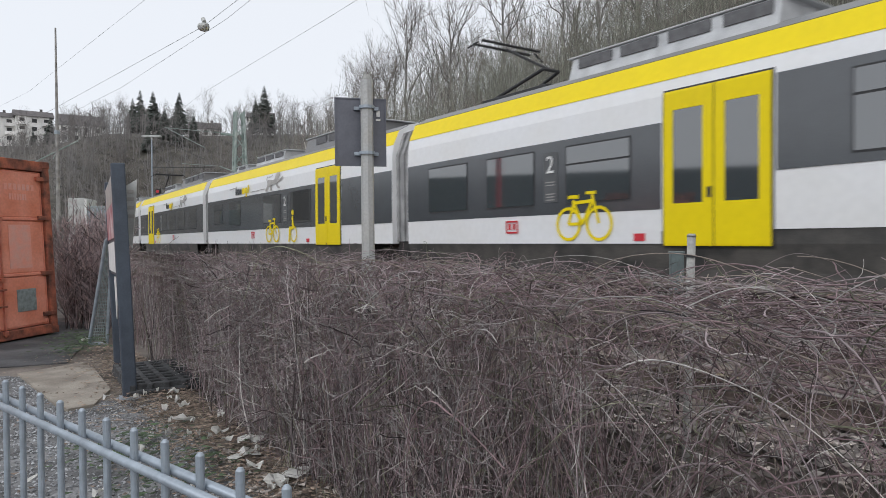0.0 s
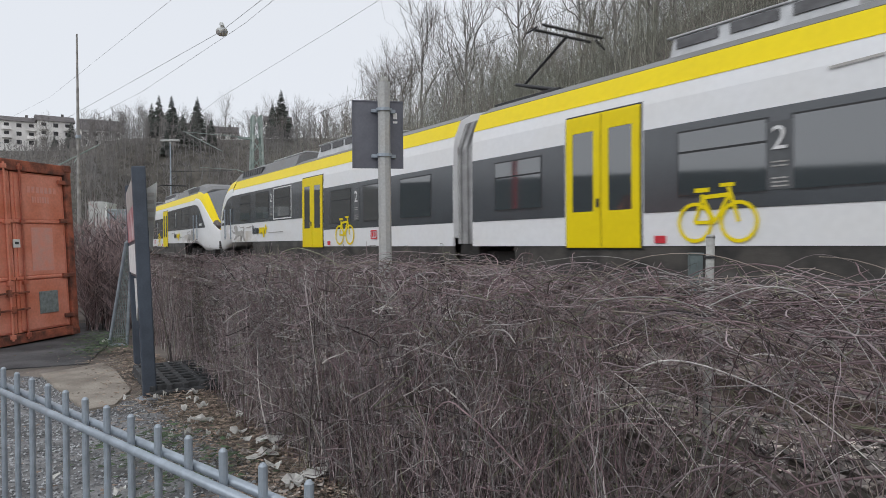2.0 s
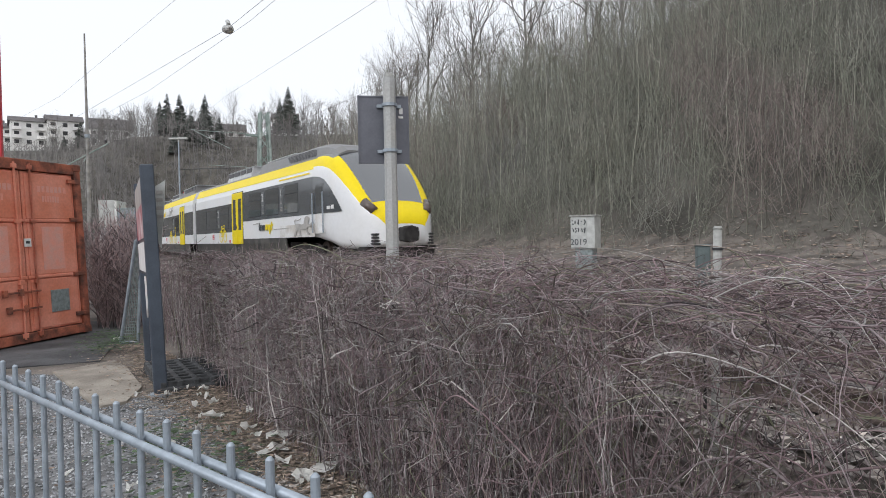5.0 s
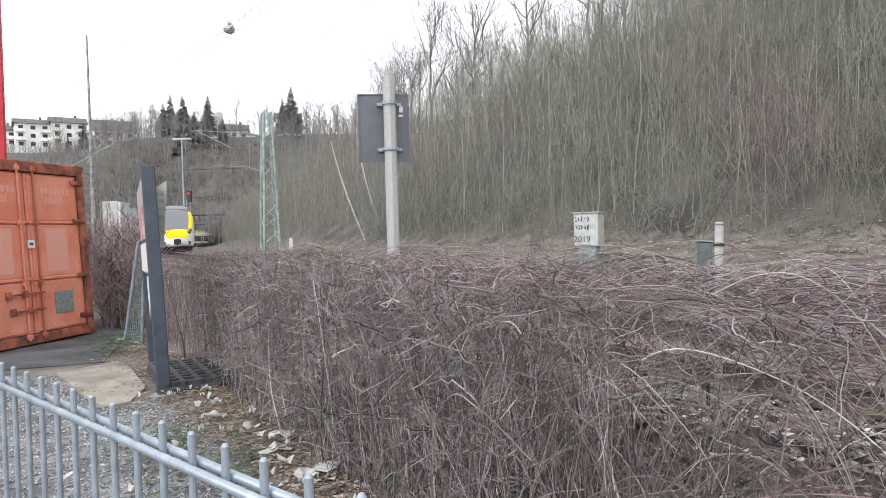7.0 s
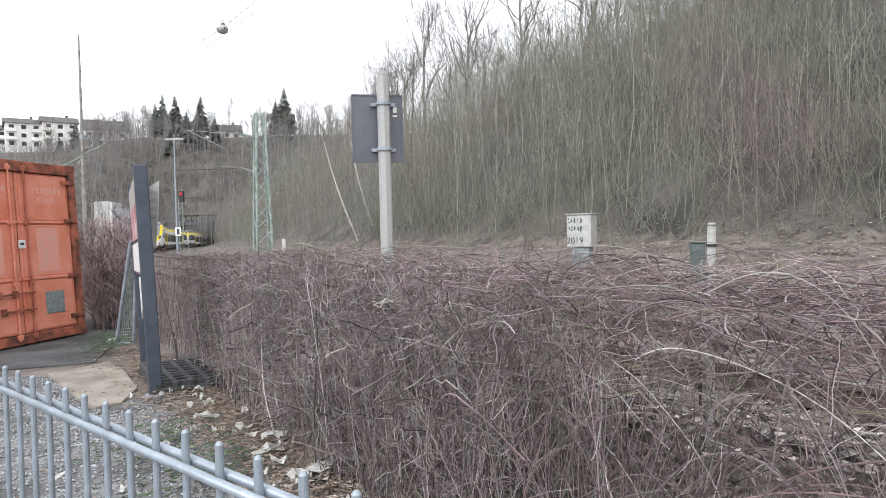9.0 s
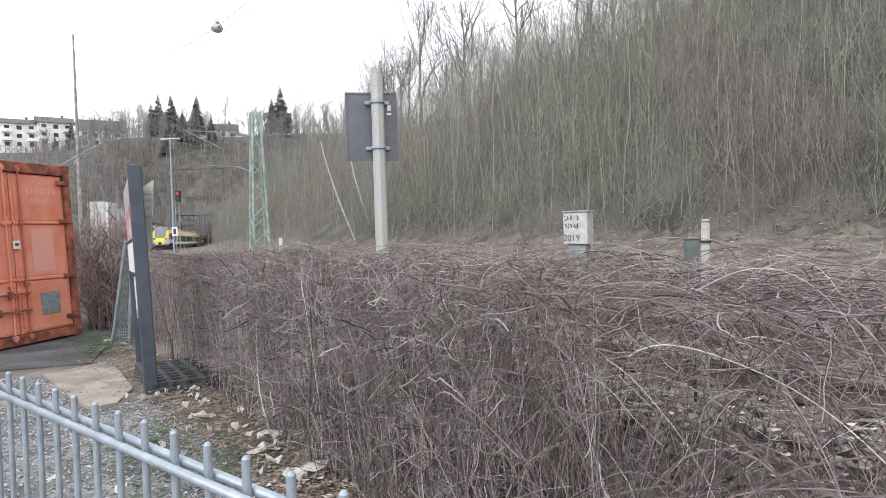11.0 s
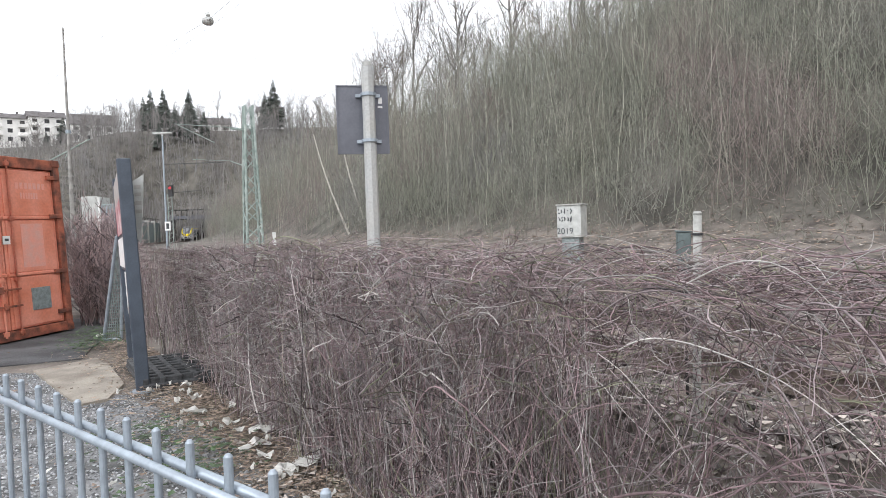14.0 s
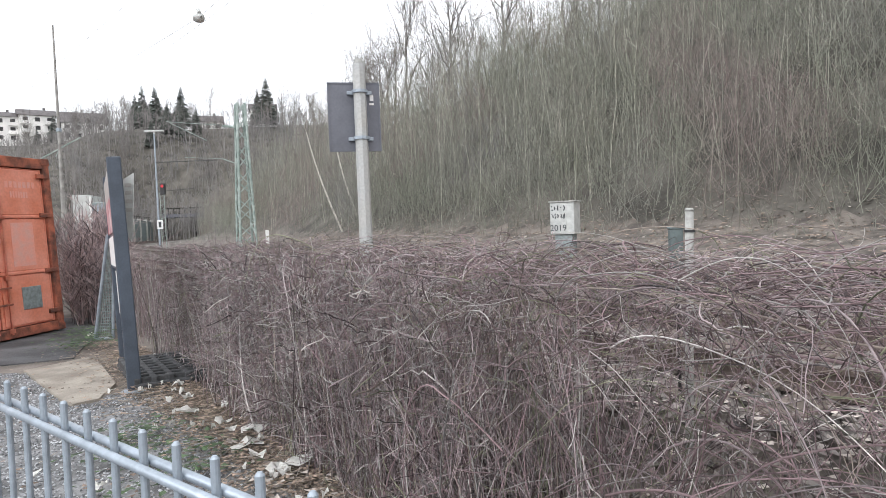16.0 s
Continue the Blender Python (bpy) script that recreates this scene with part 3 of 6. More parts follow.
def mid_car(flip):
    """16 m middle car. Its door stands near its front end, or near its rear end when flipped."""
    car = empty("train_car")
    k = -1 if flip else 1
    x0, x1 = -7.66, 7.66
    body(car, x0, x1, 0.80)
    door = k * (8.0 - 3.86)
    runs = sorted([(x0 + 0.02, door - 0.84), (door + 0.84, x1 - 0.02)])
    for a, b in runs:
        for side in (1, -1):
            part("window_band", shell(a, b, 1.29, 2.52, 0.012, side, 0.010), M_BAND, car)
    skirts(car, [(x0 + 1.3, x1 - 1.3)], 0.30, 0.80)
    train_door(car, door)
    if flip:
        pane(car, door + 1.2, door + 2.5, 1.48, 2.36)
        pane(car, 5.55, 6.75, 1.62, 2.34, True)
        pane(car, 3.35, 4.75, 1.52, 2.36)
        pane(car, -0.65, 0.95, 1.52, 2.36)
        pane(car, -3.0, -1.45, 1.52, 2.36)
        class_panel(car, -1.02, 2.12, "2")
        brand(car, 3.9, 2.60, 0.95)
        part("lion_emblem", flat_shape(LION_WIDE, -0.05, 2.56, 0.66), M_GREYMARK, car, "pale grey heraldic beast outline")
        part("bicycle_symbol", flat_shape(BIKE, 0.1, 0.84), M_YELLOW, car, "yellow bicycle symbol")
        part("wheelchair_symbol", flat_shape(CHAIR, -1.62, 0.84), M_YELLOW, car, "yellow wheelchair symbol")
        emblem_x, red_x = 2.0, -2.75
    else:
        for a, b in ((5.55, 6.9), (1.35, 2.7), (-0.2, 1.05), (-2.2, -0.75), (-4.3, -2.6), (-6.5, -4.9)):
            pane(car, a, b, 1.52, 2.36, a in (5.55, 1.35))
        class_panel(car, 1.2, 2.12, "2")
        brand(car, -0.1, 2.60, 0.95)
        part("lion_emblem", flat_shape(LION_WIDE, -3.95, 2.56, 0.66), M_GREYMARK, car, "pale grey heraldic beast outline")
        part("bicycle_symbol", flat_shape(BIKE, 2.08, 0.84), M_YELLOW, car, "yellow bicycle symbol")
        emblem_x, red_x = -1.8, 3.0
    badge(car, emblem_x)
    bar(car, "red_marker", red_x - 0.1, red_x + 0.1, 0.84, 0.95, M_RED)
    roof_box(car, -6.2, -1.2, 0.34, M_ROOF)
    roof_box(car, 0.2, 3.6, 0.28, M_ROOFLIGHT, 0.8)
    if flip:
        roof_box(car, 5.0, 6.4, 0.22, M_ROOFLIGHT, 0.6, 0.1)
    if not flip:
        pantograph(car, 7.15)
    bellows(car, -8.0)
    bogie(car, -8.0)
    return tagged(car, "white and yellow regional train middle car with dark window band", "train car", "cars of the passing train")


def badge(car, x, z=1.0):
    part("rail_badge", flat_shape([stroke((-0.16, 0), (0.16, 0), 0.03), stroke((-0.16, 0.2), (0.16, 0.2), 0.03), stroke((-0.15, 0), (-0.15, 0.2), 0.03), stroke((0.15, 0), (0.15, 0.2), 0.03),
                                   stroke((-0.06, 0.05), (-0.06, 0.16), 0.06), stroke((0.06, 0.05), (0.06, 0.16), 0.06)], x, z), M_RED, car, "red outlined square emblem")


def pantograph(car, x, k=1):
    arm = [rod((x - 0.8 * k, y, 3.86), (x + 0.6 * k, y * 0.6, 4.25), 0.035, 8) for y in (-0.35, 0.35)]
    arm += [rod((x + 0.6 * k, 0, 4.25), (x - 0.75 * k, 0, 4.98), 0.03, 8), rod((x + 0.6 * k, -0.21, 4.25), (x + 0.6 * k, 0.21, 4.25), 0.035, 8)]
    arm += [rod((x - 0.75 * k + d, -0.8, 5.02), (x - 0.75 * k + d, 0.8, 5.02), 0.03, 8) for d in (-0.16, 0.16)]
    arm += [rod((x - 0.75 * k, s * 0.8, 5.02), (x - 0.75 * k, s * 1.05, 4.86), 0.02, 8) for s in (-1, 1)]
    part("pantograph", joined(*arm, box(x - 1.0, -0.5, 3.76, x + 1.0, 0.5, 3.86, 0.02)), M_FRAME, car, "raised dark pantograph")


def nose_shell(car, base, k):
    """The rounded cab front, 4.4 m long; k is 1 when it points forward. The stripe runs down beside the windscreen."""
    prof = [(1.36, 0.62), (1.44, 0.80), (1.465, 1.1), (1.465, 1.45), (1.46, 1.8), (1.46, 2.2), (1.455, 2.5), (1.44, 2.8), (1.43, 3.0), (1.41, 3.12), (1.34, 3.3), (1.25, 3.475), (1.08, 3.57), (0.9, 3.65), (0.7, 3.71), (0.45, 3.75), (0.2, 3.77), (0.0, 3.775)]
    KX = 0.76
    xs = np.array([0, 0.5, 1.0, 1.5, 1.9, 2.3, 2.7, 3.0, 3.3, 3.55, 3.8, 4.0, 4.15, 4.28, 4.37, 4.42])
    top = np.interp(xs, [0, 0.5, 1.0, 1.5, 2.0, 2.5, 3.0, 3.5, 3.8, 4.0, 4.2, 4.35, 4.42], [3.775, 3.77, 3.73, 3.62, 3.40, 3.08, 2.70, 2.26, 1.98, 1.82, 1.68, 1.50, 1.30])
    wide = np.interp(xs, [0, 1.0, 2.0, 2.8, 3.4, 3.8, 4.1, 4.3, 4.42], [1.0, 0.995, 0.97, 0.92, 0.85, 0.77, 0.66, 0.55, 0.44])
    low = np.interp(xs, [0, 1.6, 2.4, 4.0, 4.42], [0.98, 0.80, 0.62, 0.60, 0.72])
    whole = prof + [(-y, z) for y, z in prof[-2::-1]]
    bm = bmesh.new()
    rings = []
    for x, t, w, lo in zip(xs, top, wide, low):
        ring = []
        for y, z in whole:
            f = (z - 0.62) / (3.775 - 0.62)
            g = f ** (1.0 - 0.25 * min(1, max(0, (x - 1.5) / 2.5)))
            ring.append(bm.verts.new((base + k * x * KX, y * w, lo + g * (t - lo))))
        rings.append(ring)
    n = len(whole)
    for i in range(len(rings) - 1):
        for j in range(n - 1):
            f = bm.faces.new((rings[i][j], rings[i][j + 1], rings[i + 1][j + 1], rings[i + 1][j]))
            m = min(j, n - 2 - j)
            if m >= 11:
                f.material_index = 2 if 1.5 <= xs[i] < 3.8 and m >= 12 else (1 if xs[i] >= 1.5 else 3)
                if xs[i] >= 3.8:
                    f.material_index = 1
            elif m >= 9:
                f.material_index = 1
    bm.faces.new(rings[-1])
    bm.faces.new([r[0] for r in rings] + [r[-1] for r in rings[::-1]])
    bmesh.ops.recalc_face_normals(bm, faces=bm.faces[:])
    part("cab_front", bm, [M_WHITE, M_YELLOW, M_SCREEN, M_ROOF], car, "white rounded cab front with yellow stripe and dark windscreen", smooth=True)
    tip = base + k * 4.42 * KX
    for side in (1, -1):
        part("headlight", joined(rod((base + k * 3.62 * KX, side * 1.02, 1.92), (base + k * 4.06 * KX, side * 0.86, 1.66), 0.15, 12, 0.13)), M_LAMP, car, "amber-tinted headlight pod", True)
        part("bumper_grille", joined(*[box(tip - k * 0.75, side * 0.55, 0.70 + i * 0.09, tip - k * 0.1, side * 0.98, 0.76 + i * 0.09, 0.01) for i in range(4)]), M_FRAME, car)
    part("coupler", joined(box(tip - k * 0.6, -0.25, 0.80, tip + k * 0.33, 0.25, 1.2, 0.05), rod((tip - k * 0.2, 0, 1.0), (tip + k * 0.34, 0, 1.0), 0.24, 14)), M_UNDER, car, "black automatic coupler")
    part("snow_plough", prism([(tip - k * 2.4, 0.62), (tip - k * 0.25, 0.66), (tip - k * 0.45, 0.22), (tip - k * 2.2, 0.35)], "y", -1.15, 1.15), M_UNDER, car)


def end_car(front):
    """20 m end car with a cab: at its front end, or at its rear end."""
    car = empty("train_car")
    k = 1 if front else -1
    joint = -10.05 * k
    xj, xn = joint + 0.34 * k, joint + 16.56 * k
    a, b = sorted((xj, xn))
    body(car, a, b, 0.98)
    door = joint + 8.02 * k
    lo = sorted((xj + 0.02 * k, door - 0.84 * k))
    hi = sorted((door + 0.84 * k, xn - 0.01 * k))
    for side in (1, -1):
        part("window_band", shell(lo[0], lo[1], 1.29, 2.52, 0.012, side, 0.010), M_BAND, car)
        part("lower_panel", shell(lo[0], lo[1], 0.80, 1.29, 0.05, side, 0.006), M_WHITE, car)
        part("window_band", shell(hi[0], hi[1], 1.70, 2.88, 0.012, side, 0.010), M_BAND, car)
        wing = bmesh.new()
        cols = []
        for i in range(15):
            f = 2.0 * i / 14
            zt = float(np.interp(f, [0, 0.45, 0.85, 1.35, 1.8, 2.0], [2.88, 2.84, 2.74, 2.42, 1.98, 1.72]))
            wide = 1.465 * float(np.interp(f, [0, 0.76, 1.52, 2.13], [1.0, 0.995, 0.97, 0.92])) + 0.014
            cols.append([wing.verts.new((xn + f * k, side * (wide - max(0, z - 2.45) * (0.04 + 0.05 * f)), z)) for z in np.linspace(1.70, zt, 7)])
        for c0, c1 in zip(cols[:-1], cols[1:]):
            for j in range(6):
                wing.faces.new((c0[j], c0[j + 1], c1[j + 1], c1[j]))
        bmesh.ops.recalc_face_normals(wing, faces=wing.faces[:])
        bmesh.ops.solidify(wing, geom=wing.faces[:], thickness=0.012)
        part("cab_window", wing, M_BAND, car)
        for dx in (0.08, 0.92):
            part("grab_rail", rod((xn + dx * k, side * 1.525, 1.10), (xn + dx * k, side * 1.525, 2.35), 0.025, 8), M_GALV, car)
        part("cab_door", joined(shell(*sorted((xn + 0.16 * k, xn + 0.84 * k)), 1.70, 2.62, 0.05, side, 0.012)), [M_BAND], car)
        part("cab_door_glass", joined(shell(*sorted((xn + 0.26 * k, xn + 0.74 * k)), 1.95, 2.55, 0.012, side, 0.020)), M_PANE, car)
        part("cab_door_panel", joined(shell(*sorted((xn + 0.16 * k, xn + 0.84 * k)), 1.08, 1.70, 0.05, side, 0.003)), M_GRIME, car, "white cab door panel stained with tan grime")
        part("cab_step", box(*sorted((xn + 0.2 * k, xn + 0.8 * k))[:1], side * 1.2, 0.45, sorted((xn + 0.2 * k, xn + 0.8 * k))[1], side * 1.4, 0.5, 0.01), M_UNDER, car)
        part("grime", shell(*sorted((xn - 3.2 * k, xn + 0.12 * k)), 0.99, 1.40, 0.006, side, 0.003), M_GRIME, car, "tan grime over the white lower panel")
        part("cab_brand_mark", joined(shell(*sorted((xn + 1.08 * k, xn + 1.32 * k)), 1.80, 1.90, 0.006, side, -0.002), shell(*sorted((xn + 1.38 * k, xn + 1.60 * k)), 1.80, 1.92, 0.006, side, -0.010)), M_STICKER, car, "small pale logo blocks on the dark cab side")
    nose_shell(car, xn, k)
    fairing = bmesh.new()
    rings = []
    for x, zt in ((-6.4, 4.00), (-1.2, 4.00), (-0.4, 3.98), (0.3, 3.91), (0.8, 3.80), (1.15, 3.62)):
        rings.append([fairing.verts.new((xn + x * k, y, z)) for y, z in ((-1.20, 3.46 - max(0, x) * 0.12), (-1.02, zt - 0.12), (-0.75, zt), (0.75, zt), (1.02, zt - 0.12), (1.20, 3.46 - max(0, x) * 0.12))])
    for r0, r1 in zip(rings[:-1], rings[1:]):
        for j in range(5):
            fairing.faces.new((r0[j], r0[j + 1], r1[j + 1], r1[j]))
    fairing.faces.new(rings[0])
    fairing.faces.new(rings[-1])
    bmesh.ops.recalc_face_normals(fairing, faces=fairing.faces[:])
    part("roof_fairing", fairing, M_ROOF, car, "dark grey roof fairing running into the cab")
    for i in range(9):
        for side in (1, -1):
            x = xn - (0.5 + i * 0.28) * k
            part("fairing_slat", prism([(x - 0.10, 3.60), (x + 0.08, 3.60), (x + 0.12 - 0.16 * k, 3.82), (x - 0.06 - 0.16 * k, 3.82)], "y", side * 1.02, side * 1.17), M_GRILLE, car)
    part("roof_lid", box(*sorted((xn - 6.4 * k, xn - 3.2 * k))[:1], -0.8, 4.0, sorted((xn - 6.4 * k, xn - 3.2 * k))[1], 0.8, 4.04, 0.01), M_ROOFLIGHT, car)
    skirts(car, [sorted((xj + 1.3 * k, door)), sorted((door, xn - 2.6 * k))], 0.30, 0.98)
    for side in (1, -1):
        part("skirt", shell(*lo, 0.45, 0.80, 0.03, side, -0.012), M_SKIRT, car)
    train_door(car, door)
    pane(car, *sorted((joint + 1.2 * k, joint + 2.6 * k)), 1.50, 2.36)
    pane(car, *sorted((joint + 3.2 * k, joint + 4.55 * k)), 1.50, 2.36)
    pane(car, *sorted((joint + 5.3 * k, joint + 6.65 * k)), 1.50, 2.36, True)
    ahead = door + (0.2 if front else 0.0)
    pane(car, *sorted((ahead + 1.7 * k, ahead + 3.2 * k)), 1.86, 2.72, True)
    pane(car, *sorted((ahead + 3.82 * k, ahead + 5.3 * k)), 1.86, 2.74)
    pane(car, *sorted((ahead + 5.95 * k, ahead + 7.25 * k)), 1.86, 2.74, True)
    class_panel(car, joint + 4.95 * k, 2.12, "2")
    class_panel(car, ahead + 3.51 * k, 2.50, "2")
    brand(car, (xn - 2.7) if front else (door - 3.0), 1.26, 1.0)
    lion_x = xn - 0.75 * k
    shape = LION_WIDE if not front else [[(-p[0], p[1]) for p in poly] for poly in LION_WIDE]
    part("lion_emblem", flat_shape(shape, lion_x - 0.1 * k, 1.02, 0.76), M_GREYMARK, car, "pale grey heraldic beast outline")
    part("bicycle_symbol", flat_shape(BIKE, joint + 5.7 * k, 0.84), M_YELLOW, car, "yellow bicycle symbol")
    badge(car, joint + 3.95 * k)
    bar(car, "red_marker", *sorted((joint + 6.9 * k, joint + 6.7 * k)), 0.84, 0.95, M_RED)
    roof_box(car, *sorted((joint + 4.6 * k, joint + 9.0 * k)), 0.30, M_ROOFLIGHT)
    if front:
        bellows(car, joint)
        bogie(car, joint)
    bogie(car, xn - 1.6 * k)
    return tagged(car, "white and yellow regional train end car with rounded cab", "train car", "cars of the passing train")


SPEED, PITCH = 19.065, 72.0
CARS = [(-16.68, 10.05, lambda: end_car(True)), (-34.72, 8.0, lambda: mid_car(False)), (-50.72, 8.0, lambda: mid_car(True)), (-68.78, 10.05, lambda: end_car(False))]
TRAIN = []


def train():
    for s, half, make in CARS:
        car = make()
        TRAIN.append((car, s, half))
    for car, s, half in TRAIN[:4]:
        TRAIN.append((copy_thing(car, pose(0, 0, 0)), s + PITCH, half))
    pantograph(TRAIN[7][0], 7.2, -1)
    # a white outline round the window behind the door of the rear unit's first car
    x0, x1 = -10.05 + 8.02 + 0.2 + 1.58, -10.05 + 8.02 + 0.2 + 3.32
    for a, b, za, zb in ((x0, x1, 1.74, 1.775), (x0, x1, 2.80, 2.83), (x0, x0 + 0.035, 1.775, 2.80), (x1 - 0.035, x1, 1.775, 2.80)):
        bar(TRAIN[0][0], "outline_stripe", a, b, za, zb, M_STICKER)
    # the rear unit's last car has a first class section
    class_panel(TRAIN[3][0], -3.59, 2.52, "1")
    bar(TRAIN[3][0], "class_stripe", -6.21, -3.31, 2.985, 3.035, M_YELLOW)


def motions():
    for car, s, half in TRAIN:
        rows = []
        for i in range(65):
            t = i * 0.25
            m = s + SPEED * t
            xa, ya, _ = line_at(m + half * 0.8)
            xb, yb, _ = line_at(m - half * 0.8)
            rows.append((t, pose((xa + xb) / 2, (ya + yb) / 2, RAIL_Z, 0, 0, math.degrees(math.atan2(ya - yb, xa - xb)))))
        walk(car, rows)
# ---- the yard before the line ----
def sheet(name, outline, z, thick, material, label, category):
    ob = part(name, prism(outline, "z", z - thick, z), material)
    return tagged(ob, label, category, kind="structure")


def yard():
    sheet("gravel_yard", [(-14, -8), (6, -8), (3.2, 0.0), (0.6, 1.9), (-0.9, 3.9), (-2.0, 5.3), (-3.0, 6.4), (-5.1, 7.9), (-14, 7.4)], 0.006, 0.05, M_GRAVEL,
          "pale grey gravel yard with dead leaves", "gravel")
    sheet("asphalt_yard", [(-16, 7.3), (-6.0, 8.2), (-4.85, 8.7), (-5.2, 9.6), (-5.6, 10.9), (-6.3, 13.0), (-16, 15.0)], 0.014, 0.06, M_ASPHALT, "dark patched asphalt yard under the container", "asphalt")
    sheet("concrete_slab", [(-4.98, 7.88), (-4.6, 8.6), (-4.15, 8.05), (-3.46, 7.0), (-3.30, 6.35), (-3.45, 6.17), (-3.7, 6.4)], 0.035, 0.10, M_SLAB, "worn tan concrete slab cracked across", "slab")
    rng = np.random.default_rng(5)

    def yard_place(n):
        x, y = rng.uniform(-5.5, 0.8, n), rng.uniform(1.0, 8.2, n)
        keep = (y < 7.85 + 0.25 * (x + 5)) & (x * 0.825 + y * 0.565 < 1.5) & ~((x < -3.3) & (y > 6.4 - (x + 3.5) * 1.0))
        return np.stack([x[keep], y[keep], np.full(keep.sum(), 0.012)], 1)
    stones(40000, yard_place, 0.0115, M_STONE, "gravel", "loose pale grey gravel stones", "gravel", rng)

    def leaf_mesh(n, place, size, material, name, label):
        p = place(n)
        n = len(p)
        a, tilt = rng.uniform(0, 6.28, n), rng.uniform(-0.6, 0.6, (n, 2))
        w = size * rng.uniform(0.5, 1.3, n)
        pts = []
        for u, v in ((-1, -0.3), (0, -0.55), (1, 0), (0, 0.55)):
            x, y = w * (u * np.cos(a) - v * np.sin(a)), w * (u * np.sin(a) + v * np.cos(a))
            pts.append(np.stack([p[:, 0] + x, p[:, 1] + y, p[:, 2] + np.abs(tilt[:, 0] * x) + np.abs(tilt[:, 1] * y)], 1))
        v = np.stack(pts, 1).reshape(-1, 3)
        ob = new(name, mesh_of(name, [(v, np.arange(n * 4).reshape(-1, 4), 0)], [material], smooth=False))
        tagged(ob, label, "leaves", kind="stuff")

    def hedge_foot(n):
        s, c = rng.uniform(1, 11, n), 1.75 - np.abs(rng.normal(0, 0.38, n))
        p = np.array([sn(a, b, 0.03) for a, b in zip(s, c)])
        p[:, 2] += rng.uniform(0, 0.04, n)
        return p
    leaf_mesh(5600, hedge_foot, 0.022, M_LEAF, "dead_leaves", "brown dead leaves drifted along the hedge foot")

    n = 2600
    a = np.stack([rng.uniform(1, 10, n), 1.72 - np.abs(rng.normal(0, 0.33, n)), rng.uniform(0.012, 0.05, n)], 1)
    turn = rng.uniform(0, 6.283, n)
    half = rng.uniform(0.03, 0.13, n)
    way = np.stack([np.cos(turn) * half, np.sin(turn) * half, rng.normal(0, 0.006, n)], 1)
    mid = a[:, :1] * np.array(ALONG) + a[:, 1:2] * np.array(ACROSS)
    mid[:, 2] = a[:, 2]
    paths = np.stack([mid - way, mid + rng.normal(0, 0.008, (n, 3)) * np.array((1, 1, 0.2)), mid + way], 1)
    paths[..., 2] = np.maximum(paths[..., 2], 0.008)
    ob = new("dry_stalks", mesh_of("dry_stalks", [(*tubes(paths, np.repeat(rng.uniform(0.0012, 0.0032, (n, 1)), 3, 1)), 0)], [M_STRAWSTALK]))
    tagged(ob, "broken dry stalks strewn along the hedge foot", "stalks", kind="stuff")

    def spread(n):
        return np.stack([rng.uniform(-5.2, -0.2, n), rng.uniform(2.0, 8.0, n), np.full(n, 0.03)], 1)
    leaf_mesh(700, spread, 0.024, M_LEAF, "dead_leaves", "scattered brown dead leaves on the gravel")

    def weeds(n):
        k = rng.integers(0, 5, n)
        c = np.array([(-5.35, 10.0), (-5.1, 9.3), (-1.75, 4.3), (-2.3, 4.9), (-5.6, 10.6)])[k]
        return np.stack([c[:, 0] + rng.normal(0, 0.22, n), c[:, 1] + rng.normal(0, 0.22, n), rng.uniform(0.02, 0.16, n)], 1)
    leaf_mesh(900, weeds, 0.035, M_IVY, "weeds", "low green weeds at the yard's edge")

    def under(n):
        s, c = rng.uniform(-4, 5, n), rng.uniform(1.3, 3.9, n)
        q = np.array([sn(a, b, 0) for a, b in zip(s, c)])
        q[:, 2] = ground_z(q[:, 0], q[:, 1]) + rng.uniform(0.01, 0.05, n)
        return q
    leaf_mesh(7000, under, 0.032, M_STRAW, "dry_litter", "pale dry leaves and stalks under the hedge")

    def bank(n):
        s, d = rng.uniform(-14, 45, n), rng.uniform(3.0, 11.0, n)
        x, y, h = line_at(s, 0)
        x, y = x + d * np.cos(h), y + d * np.sin(h)
        return np.stack([x, y, ground_z(x, y) + rng.uniform(0.01, 0.06, n)], 1)
    leaf_mesh(9000, bank, 0.075, M_LEAF, "dead_leaves", "brown dead leaves strewn over the bank beyond the track")
    leaf_mesh(3500, bank, 0.06, M_STRAW, "dry_litter", "pale dry stalks and leaves on the bank beyond the track")
    # litter
    rl = random.Random(4)
    spots = [(-1.39, 4.70, 0.15), (-0.95, 4.31, 0.16), (-2.18, 5.59, 0.09), (-1.45, 5.05, 0.13), (-2.67, 6.65, 0.07), (-1.62, 5.0, 0.06), (-1.75, 5.25, 0.07), (-2.35, 6.1, 0.06),
             (-1.05, 4.15, 0.09), (-2.05, 3.95, 0.06), (-1.9, 5.75, 0.05), (-3.6, 8.2, 0.06), (-5.45, 10.3, 0.09), (-1.25, 4.45, 0.08), (-2.6, 4.2, 0.05)]
    for _ in range(26):
        a = rl.uniform(3.2, 7.5)
        q = sn(a, 1.62 - abs(rl.gauss(0, 0.35)))
        spots.append((q.x, q.y, rl.uniform(0.02, 0.045)))
    for x, y, r in spots:
        bm = bmesh.new()
        n = 9
        r *= 1.05
        ring = [bm.verts.new((r * rl.uniform(0.45, 1.1) * math.cos(6.283 * i / n), r * rl.uniform(0.4, 0.8) * math.sin(6.283 * i / n), rl.uniform(0.0, 0.07))) for i in range(n)]
        mid = bm.verts.new((0, 0, rl.uniform(0.02, 0.06)))
        for i in range(n):
            bm.faces.new((ring[i], ring[(i + 1) % n], mid))
        bmesh.ops.solidify(bm, geom=bm.faces[:], thickness=0.004)
        ob = part("litter_scrap", bm, M_PAPER)
